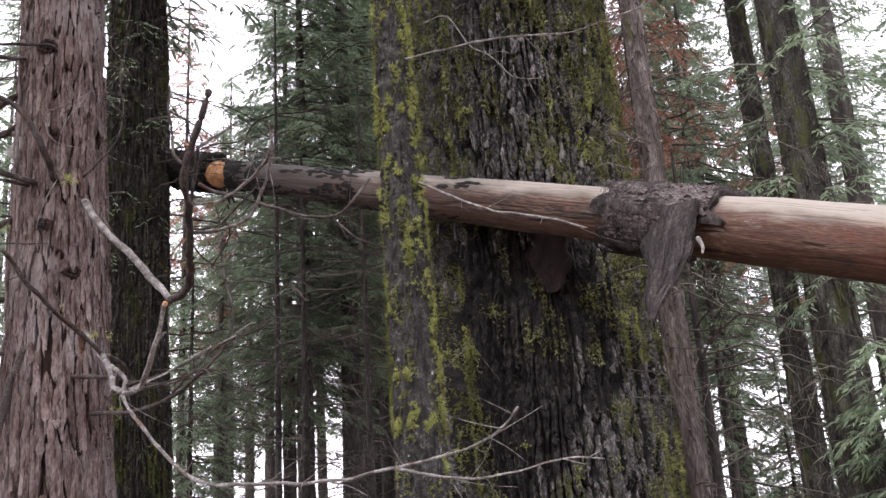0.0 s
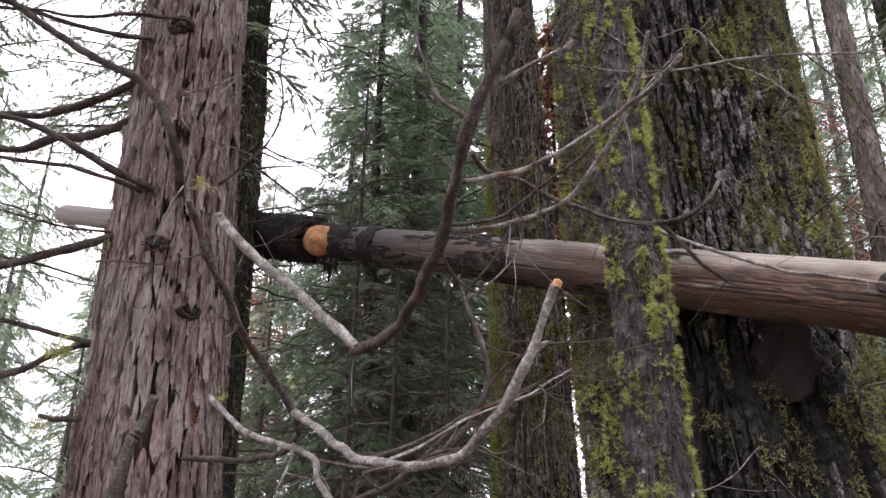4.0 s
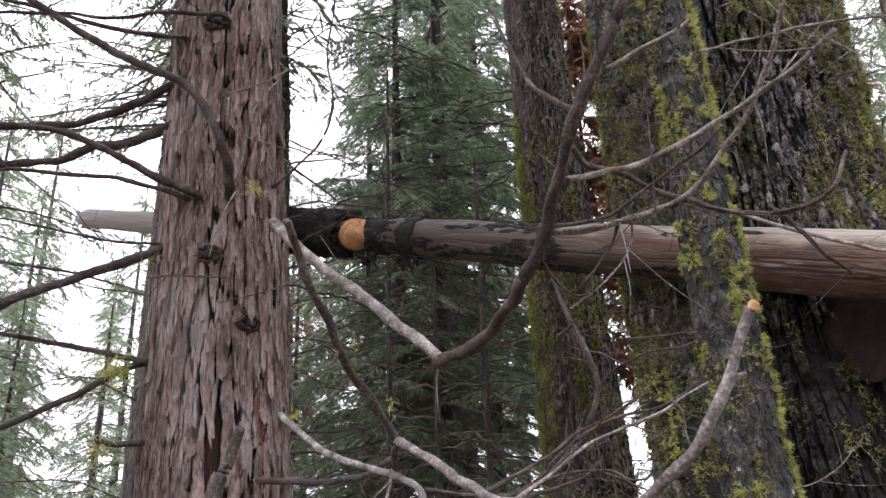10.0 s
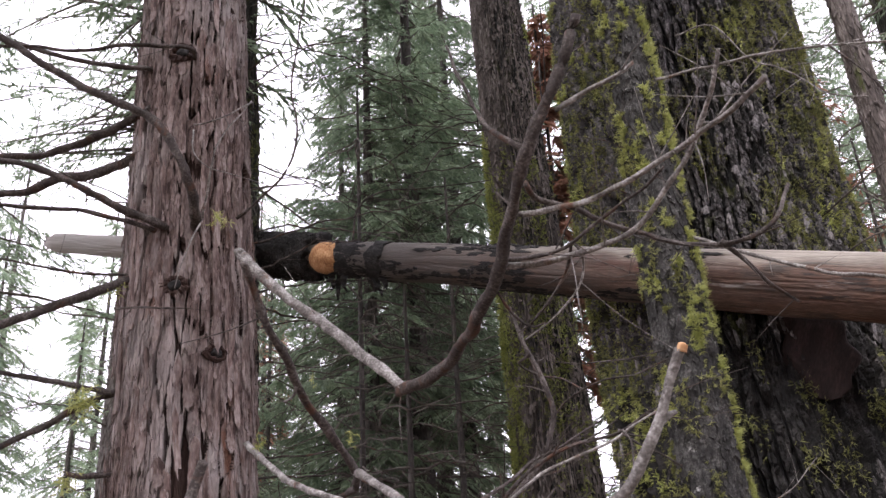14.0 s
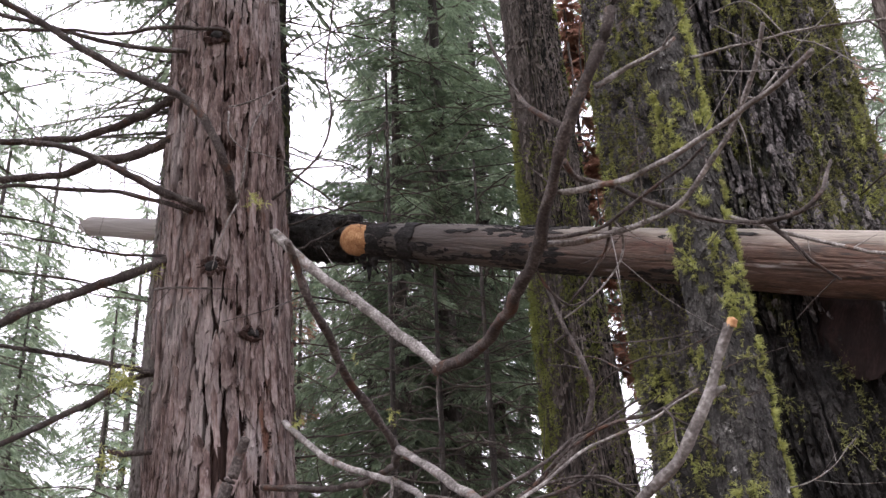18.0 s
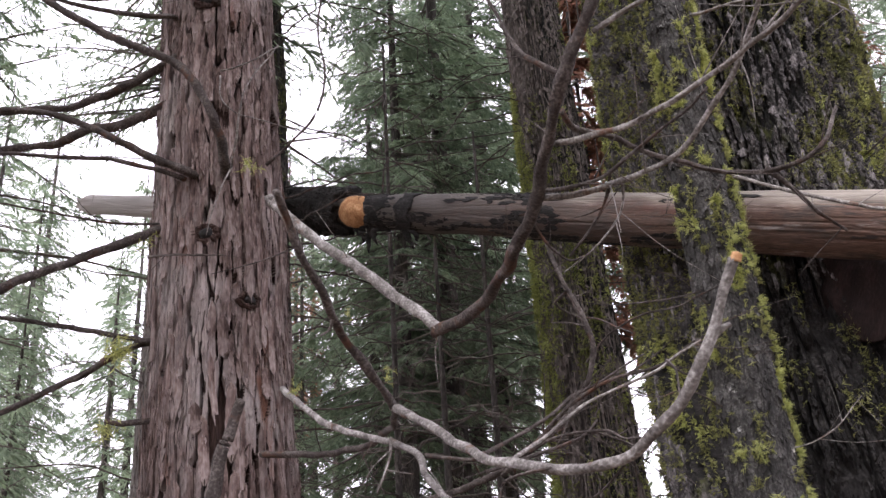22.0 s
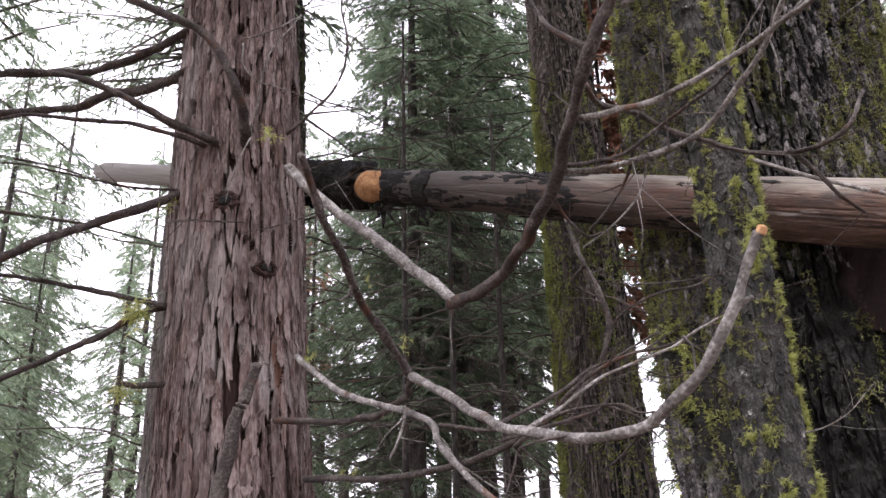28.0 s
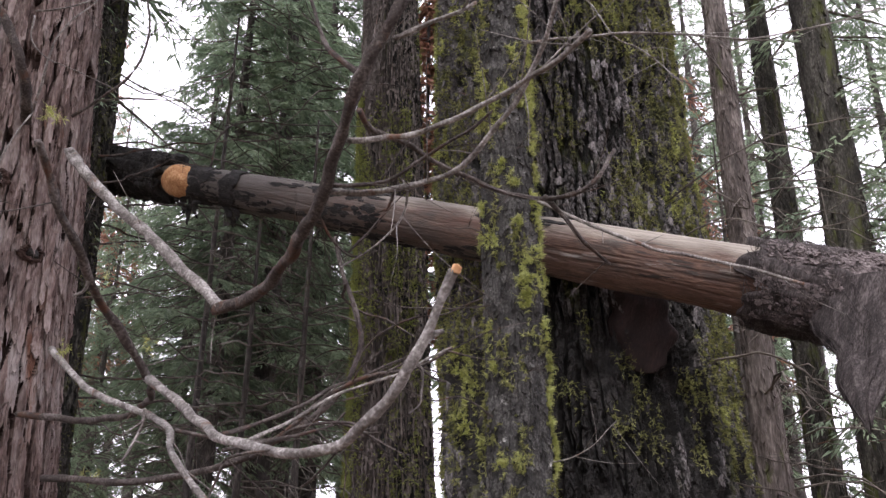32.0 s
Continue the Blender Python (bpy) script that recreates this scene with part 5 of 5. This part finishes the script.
branch("branch", pole, [(0.02, 5.85, 2.45), (0.15, 5.75, 2.5), (0.26, 5.7, 2.62)], 0.004, 0.002, PALETWIG, 2)

for k in range(9):
    a, zz = TWIGLET.uniform(-3.0, -1.4), TWIGLET.uniform(2.4, 4.6)
    r0 = float(pole_profile(zz))
    p0 = np.array([POLE_AT[0] + r0 * math.cos(a), POLE_AT[1] + r0 * math.sin(a), zz])
    d = np.array([math.cos(a), math.sin(a), TWIGLET.uniform(-0.3, 0.3)])
    ln = TWIGLET.uniform(0.18, 0.45)
    branch("branch", pole, [tuple(p0), tuple(p0 + d * ln * 0.5 + (0, 0, 0.02)), tuple(p0 + d * ln + (0, 0, -0.03))], 0.004, 0.0015, TWIG, 3)


# ---- background conifers ----
def feather(origins, ways, count, length, width, g):
    """Needle shoots set to both sides along drooping twigs: vertices and triangles."""
    n = len(origins)
    o, w = np.repeat(origins, count, 0), np.repeat(ways, count, 0)
    level = np.cross(w, np.array([0, 0, 1.0]))
    level /= np.linalg.norm(level, axis=1)[:, None] + 1e-9
    hand = np.tile(np.where(np.arange(count) % 2, 1.0, -1.0), n)[:, None]
    d = w * 0.8 + level * hand * g.uniform(0.15, 0.8, (n * count, 1)) + g.normal(size=(n * count, 3)) * 0.16 + np.array([0, 0, -0.14])
    d /= np.linalg.norm(d, axis=1)[:, None]
    side = np.cross(d, g.normal(size=(n * count, 3)) * 0.6 + np.array([0, -0.55, 0.7]))
    side /= np.linalg.norm(side, axis=1)[:, None] + 1e-9
    ln, wd = length * g.uniform(0.55, 1.3, (n * count, 1)), width * g.uniform(0.6, 1.3, (n * count, 1))
    mid = o + d * ln * 0.45
    tip = o + d * ln + np.array([0, 0, -0.12]) * ln
    verts = np.stack([o, mid + side * wd, tip, mid - side * wd], 1).reshape(-1, 3)
    k = np.arange(n * count)[:, None] * 4
    return verts, np.vstack([k + np.array([[0, 1, 3]]), k + np.array([[1, 2, 3]])])


def crown_of(g, h, start, spread, gap, per, sprays, nodes, count, blade, wide):
    """Limbs and needle sprays between two heights round the z axis."""
    limbs, ov, of, n = [], [], [], 0
    z = start
    while z < h - 0.3:
        k = (z - start) / (h - start)
        reach = spread * (1 - k) ** 0.7 * min(1, 0.5 + 2.2 * k)
        for j in range(per):
            a = g.uniform(0, 2 * np.pi)
            ln = reach * g.uniform(0.5, 1.15)
            dirn = np.array([np.cos(a), np.sin(a), g.uniform(-0.3, 0.12)])
            base = np.array([0, 0, z + g.uniform(-0.2, 0.2)])
            mid = base + dirn * ln * 0.5 + (0, 0, -0.06 * ln)
            end = base + dirn * ln + (0, 0, -0.20 * ln + 0.05)
            limbs.append(dict(points=[base, mid, end], r0=0.012 + 0.008 * ln, r1=0.004, steps=1, sides=3, rough=0))
            m = max(5, int(sprays * ln / spread * 1.2))
            t = g.uniform(0.10, 1.0, m)
            o = (1 - t)[:, None] ** 2 * base + (2 * t * (1 - t))[:, None] * mid + (t**2)[:, None] * end
            sgn = g.choice([-1.0, 1.0], m)
            perp = np.array([-np.sin(a), np.cos(a), 0])
            sd = dirn * 0.7 + sgn[:, None] * perp * g.uniform(0.3, 1.0, (m, 1)) + g.normal(size=(m, 3)) * 0.12
            sd[:, 2] -= 0.40
            sd /= np.linalg.norm(sd, axis=1)[:, None]
            sl = (0.20 + 0.5 * (1 - t) * ln / spread) * g.uniform(0.7, 1.3, m)
            q = np.linspace(0.05, 1, nodes)
            oo = o[:, None] + sd[:, None] * (sl[:, None] * q)[..., None] + np.array([0, 0, -0.16]) * (sl[:, None] * q * q)[..., None]
            v, f = feather(oo.reshape(-1, 3), np.repeat(sd, nodes, 0), count, blade, wide, g)
            ov.append(v)
            of.append(f + n)
            n += len(v)
        z += gap * g.uniform(0.7, 1.3)
    return limbs, ov, of


def conifer(name, h, start, spread, seed, label, gap=0.36, per=6, sprays=15, nodes=5, count=2, blade=0.13, wide=0.012, dead=0, r=0.2, needle=None, bark=None, near=False):
    """A conifer at the origin: tapered trunk, limbs, dead lower sticks and a crown of many needle sprays."""
    g = np.random.default_rng(seed)
    tree = thing(name, 0, 0, 0, label, "tree", "forest behind")

    def prof(z):
        return np.interp(z, [-0.4, 0, 0.8, h], [r * 1.5, r * 1.3, r, 0.015])

    part("trunk", trunk_mesh(name + "_trunk", prof, np.concatenate([[-0.4], np.linspace(0, h, 150 if near else 44)]), 40 if near else 16,
                             lambda c, s, z, rr: 0.22 * rr * np.minimum(1, 2.5 * np.abs(vnoise(c * 5, s * 5, z * 1.5, seed))) + 0.08 * rr * vnoise(c * 12, s * 12, z * 5, seed + 1) - 0.18 * rr, bark or FARBARK, False), tree)
    limbs, ov, of = crown_of(g, h, start, spread, gap, per, sprays, nodes, count, blade, wide)
    for j in range(dead):
        a, zz, ln = g.uniform(0, 2 * np.pi), g.uniform(0.8, start + 1.5), g.uniform(0.5, 1.0) * spread * 0.9
        base = np.array([0, 0, zz])
        d = np.array([np.cos(a), np.sin(a), g.uniform(-0.35, 0.15)])
        pts = [base, base + d * ln * 0.4 + g.normal(size=3) * 0.05 + (0, 0, 0.06 * ln), base + d * ln * 0.75 + g.normal(size=3) * 0.09, base + d * ln + g.normal(size=3) * 0.14 + (0, 0, -0.18 * ln)]
        limbs.append(dict(points=pts, r0=0.014, r1=0.003, steps=3, sides=3, rough=0, wander=0.05, seed=j))
        for i in range(5):
            t = g.uniform(0.3, 0.95)
            o = base + d * ln * t
            dd = d * 0.6 + g.normal(size=3) * 0.5
            limbs.append(dict(points=[o, o + dd * ln * 0.16, o + dd * ln * 0.3 + (0, 0, -0.05)], r0=0.006, r1=0.0015, steps=1, sides=3, rough=0))
    if limbs:
        tagged(part("branchwork", stick_mesh(name + "_branchwork", limbs, FARTWIG), tree), kind="stuff")
    if ov:
        tagged(part("crown", mesh_of(name + "_crown", np.vstack(ov), np.vstack(of), needle or NEEDLE, False), tree), kind="stuff")
    return tree


def put(kind, x, y, turn=0.0, scale=1.0):
    kind.matrix_basis = Matrix.Translation((x, y, 0)) @ Matrix.Rotation(radians(turn), 4, "Z") @ Matrix.Diagonal((scale, scale, scale, 1))
    return kind


def plant(kind, x, y, turn, scale=1.0):
    ob = copy_thing(kind, Matrix.Identity(4))
    return put(ob, x, y, turn, scale)


near_a = put(conifer("conifer", 19, 4.3, 2.8, 101, "dark green conifer with drooping needle sprays", gap=0.42, per=7, sprays=28, nodes=6, count=3, blade=0.12, wide=0.0125, dead=18, r=0.20), -1.4, 14.9)
plant(near_a, -2.1, 14.4, 255, 0.8)
plant(near_a, -0.6, 17.2, 200, 1.0)
near_b = put(conifer("conifer", 21, 5.0, 2.9, 102, "tall conifer with bare lower trunk and dead twigs", gap=0.46, per=5, sprays=18, nodes=6, count=2, blade=0.14, wide=0.012, dead=50, r=0.19), -1.0, 18.4)
far_a = put(conifer("conifer", 18, 4.8, 3.0, 103, "distant green conifer with layered branches", gap=0.48, per=6, sprays=18, nodes=5, count=2, blade=0.18, wide=0.016, dead=15, r=0.19), -3.1, 24.0, 30, 0.8)
far_b = put(conifer("conifer", 24, 6.0, 3.0, 104, "tall distant conifer with a bare lower trunk", gap=0.55, per=6, sprays=16, nodes=5, count=2, blade=0.18, wide=0.016, dead=40, r=0.22), 3.0, 19.5)
far_c = put(conifer("conifer", 14, 2.6, 2.6, 105, "bushy distant conifer with dense low branches", gap=0.46, per=5, sprays=16, nodes=5, count=2, blade=0.17, wide=0.016, dead=0, r=0.15), -8.2, 24.5)
plant(near_a, -2.7, 16.4, 70, 0.72)
plant(near_b, 2.5, 17.2, 160, 1.3)
# trees that fill the view beside the cedar and to the east
plant(near_b, -3.9, 16.2, 130, 0.45)
plant(far_c, -7.7, 14.4, 60, 0.5)
plant(far_c, -6.4, 17.6, 240, 0.56)
plant(far_c, -9.7, 23.0, 115, 0.8)
plant(far_a, -4.7, 22.6, 210, 0.74)
plant(far_a, -5.6, 24.2, 20, 0.82)
plant(far_c, -10.6, 18.4, 15, 0.95)
plant(far_c, -12.6, 22.0, 195, 1.05)
plant(near_a, 5.7, 17.6, 95, 0.9)
plant(far_c, 5.2, 15.6, 310, 0.9)
plant(far_c, 4.3, 13.4, 80, 0.55)
plant(near_a, 10.3, 15.4, 215, 0.9)
plant(far_b, 11.5, 22.0, 75, 0.95)
plant(far_b, 6.7, 22.4, 330, 0.9)
plant(far_a, 9.9, 22.0, 60, 1.0)
plant(far_c, 4.6, 18.8, 140, 0.9)
plant(near_b, 4.3, 15.5, 40, 1.0)
put(conifer("thin_conifer", 15, 3.6, 3.7, 106, "thin conifer with sparse hanging sprays", gap=0.42, per=4, sprays=26, nodes=6, count=3, blade=0.11, wide=0.0115, dead=8, r=0.14), -7.4, 10.9)
n = 0
for kind, spots in ((far_a, ((-1.3, 19.5), (7.8, 24.0), (-0.6, 27.0), (12.8, 25.0))),
                    (far_b, ((-1.9, 25.0), (1.0, 29.0), (5.9, 26.0), (13.5, 30.0), (-16.5, 33.0), (9.0, 20.5))),
                    (far_c, ((-10.8, 27.5), (-12.9, 25.0), (-15.2, 29.0), (-6.6, 27.0), (-13.5, 33.0), (-9.0, 32.0), (-18.0, 27.0), (4.8, 23.5)))):
    for x, y in spots:
        n += 1
        plant(kind, x, y, 47 * n, 0.86 + 0.045 * (n * 5 % 7))

# unseen conifers added round and behind to block light from the low sky
unseen_blockers = put(conifer("conifer", 22, 5.0, 3.2, 107, "unseen tall conifer added to block low sky light", gap=0.5, per=7, sprays=10, nodes=2, blade=0.40, wide=0.04, dead=8, r=0.22), 4.9, -2.6)
for kind, spots in ((unseen_blockers, ((-5.6, 2.6), (-6.8, -2.2), (0.6, -6.0), (6.6, -5.2), (9.8, 3.0), (-9.0, 6.2), (3.2, -10.5), (-10.5, -6.0))),
                    (unseen_blockers, ((-3.6, -4.8), (7.6, 5.4), (-9.6, 1.2), (12.4, -3.4), (-2.2, -9.4), (8.6, -9.6), (12.2, 7.4), (-12.6, 9.8)))):
    for x, y in spots:
        n += 1
        plant(kind, x, y, 47 * n, 0.86 + 0.045 * (n * 5 % 7))

# crowns added high over the near trunks, above the view, also to shade them
for tree, h, start, spread, per, sd in ((fir, 25, 12.5, 3.6, 5, 601), (cedar, 17, 8.5, 2.0, 5, 602), (pole, 13, 8.0, 1.2, 5, 603), (back_fir, 21, 11.5, 2.4, 5, 604), (dark_fir, 18, 7.7, 2.3, 5, 605)):
    limbs, ov, of = crown_of(np.random.default_rng(sd), h, start, spread, 0.45, per, 12, 3, 2, 0.24, 0.022)
    tagged(part("branchwork", stick_mesh("crown_branchwork", limbs, FARTWIG), tree), kind="stuff")
    tagged(part("crown", mesh_of("added_shading_crown", np.vstack(ov), np.vstack(of), NEEDLE, False), tree), kind="stuff")

# thin low sprays on the shaded fir
limbs, ov, of = crown_of(np.random.default_rng(611), 9.6, 4.7, 2.0, 0.38, 4, 9, 4, 3, 0.07, 0.006)
tagged(part("low_branchwork", stick_mesh("low_branchwork", limbs, FARTWIG), dark_fir), kind="stuff")
tagged(part("low_sprays", mesh_of("low_sprays", np.vstack(ov), np.vstack(of), NEEDLE, False), dark_fir), kind="stuff")

# single trunks that stand nearer
stems = [
    ("slim_fir", 2.05, 7.40, 17, 0.12, REDBARK, "thin red-brown trunk beside the great fir", 7.5, 0.9, 2, 20),
    ("big_conifer", 4.12, 8.94, 26, 0.25, DARKBARK, "stout mossy conifer trunk with green sprays", 3.4, 1.7, 3, 16),
    ("slim_conifer", 3.95, 9.65, 22, 0.15, DARKBARK, "slim straight conifer trunk", 9.0, 1.5, 2, 26),
    ("big_conifer", 8.3, 16.0, 27, 0.30, FARBARK, "stout conifer trunk with dead twigs", 8.0, 2.2, 2, 30),
    ("pale_conifer", -4.62, 11.0, 18, 0.125, PALEBARK, "slim pale conifer trunk with hanging foliage", 7.6, 3.2, 8, 20),
    ("slim_conifer", -4.4, 18.5, 10, 0.13, FARBARK, "slim straight conifer trunk", 5.5, 1.6, 3, 40),
    ("slim_conifer", -4.0, 21.5, 11, 0.15, FARBARK, "slim straight conifer trunk", 6.0, 1.7, 3, 30),
]
for k, (name, x, y, h, r, bark, label, start, spread, per, dead) in enumerate(stems):
    stem = conifer(name, h, start, spread, 300 + k, label, gap=0.38, per=per, sprays=14, nodes=5, dead=dead, r=r, bark=bark, near=y < 15)
    if y < 14.5:
        q = 2200
        ang, z = g.uniform(-np.pi, np.pi, q), g.uniform(1.2, 11.0, q)
        rad = np.interp(z, [0, 0.8, h], [r * 1.3, r, 0.015])
        loose_plates("bark_crust", stem, ang, z, g.uniform(0.010, 0.028, q), g.uniform(0.04, 0.14, q), g.uniform(0.004, 0.012, q), g.uniform(0, 0.015, q), rad * 0.97, 5, 700 + k, bark)
        if r > 0.25:
            c = [(g.uniform(-3.0, 0.2), g.uniform(2, 9)) for _ in range(36)]
            moss_on("moss", stem, lambda zz: np.interp(zz, [0, 0.8, h], [r * 1.3, r, 0.015]), lambda c_, s_, zz, rr: 0.01 + 0 * zz, clusters(g, c, 22, 0.10, 0.12), MOSS, 0.045, g, "olive moss in tufts", 6)
    put(stem, x, y, 60 * k if y >= 14.5 else 0)
# dead red boughs and a young conifer
put(conifer("red_fir", 11, 5.2, 0.95, 401, "dying fir with rust-red needles", gap=0.36, per=6, sprays=20, count=3, wide=0.026, dead=24, r=0.06, needle=RED), 0.56, 12.6)
put(conifer("red_fir", 10, 5.9, 1.0, 408, "dying fir with rust-red needles", gap=0.4, per=4, sprays=14, dead=16, r=0.05, needle=RED), 2.85, 10.8)
put(conifer("red_fir", 11, 6.4, 1.7, 402, "dying fir with rust-red needles", gap=0.5, per=4, sprays=10, dead=20, r=0.08, needle=RED), 3.4, 12.4)
put(conifer("red_fir", 9, 4.6, 1.3, 403, "dying fir with rust-red needles", gap=0.5, per=4, sprays=10, dead=20, r=0.07, needle=RED), 5.5, 13.6)
put(conifer("red_fir", 13, 5.0, 1.8, 406, "dying fir with sparse rust-brown twigs", gap=0.42, per=5, sprays=15, count=2, wide=0.013, dead=40, r=0.08, needle=RED), -4.9, 17.2)
put(conifer("young_conifer", 3.4, 0.5, 1.1, 404, "young bushy conifer with fresh green sprays", gap=0.22, per=6, sprays=15, r=0.04), 4.15, 8.25, 0, 0.9)
put(conifer("young_conifer", 6.0, 0.8, 1.5, 405, "young bushy conifer with green sprays", gap=0.28, per=6, sprays=13, r=0.06), -4.0, 14.6)
# dead snags full of bare sticks between the cedar and the great fir
for k, (x, y, h) in enumerate(((-2.1, 11.9, 9.0), (-0.95, 12.6, 8.0), (-1.55, 10.6, 6.0), (2.6, 8.6, 5.0))):
    snag = conifer("dead_snag", h, h - 1.0, 2.0, 500 + k, "thin dead conifer with bare crossing sticks", per=0, dead=42, r=0.05 + 0.01 * (k % 2))
    put(snag, x, y, 80 * k)

young = put(conifer("young_conifer", 4.6, 0.4, 1.4, 407, "young bushy conifer with green sprays", gap=0.28, per=7, sprays=16, r=0.05), 6.9, 16.4)
plant(young, 5.6, 14.6, 130, 0.8)
plant(young, 7.9, 15.0, 220, 0.9)


# the near trunks lean a little; their limbs stay where they hang
for tree, degrees in ((cedar, -2.4), (pole, -1.2), (back_fir, -1.6), (dark_fir, -1.4)):
    pivot = Matrix.Translation((0, 0, 3.4))
    turn = pivot @ Matrix.Rotation(radians(degrees), 4, "Y") @ pivot.inverted()
    for ob in tree.children:
        if not ob.name.startswith(("branch", "lichen_tuft")) or ob.name.startswith("branchwork"):
            ob.matrix_basis = turn @ ob.matrix_basis
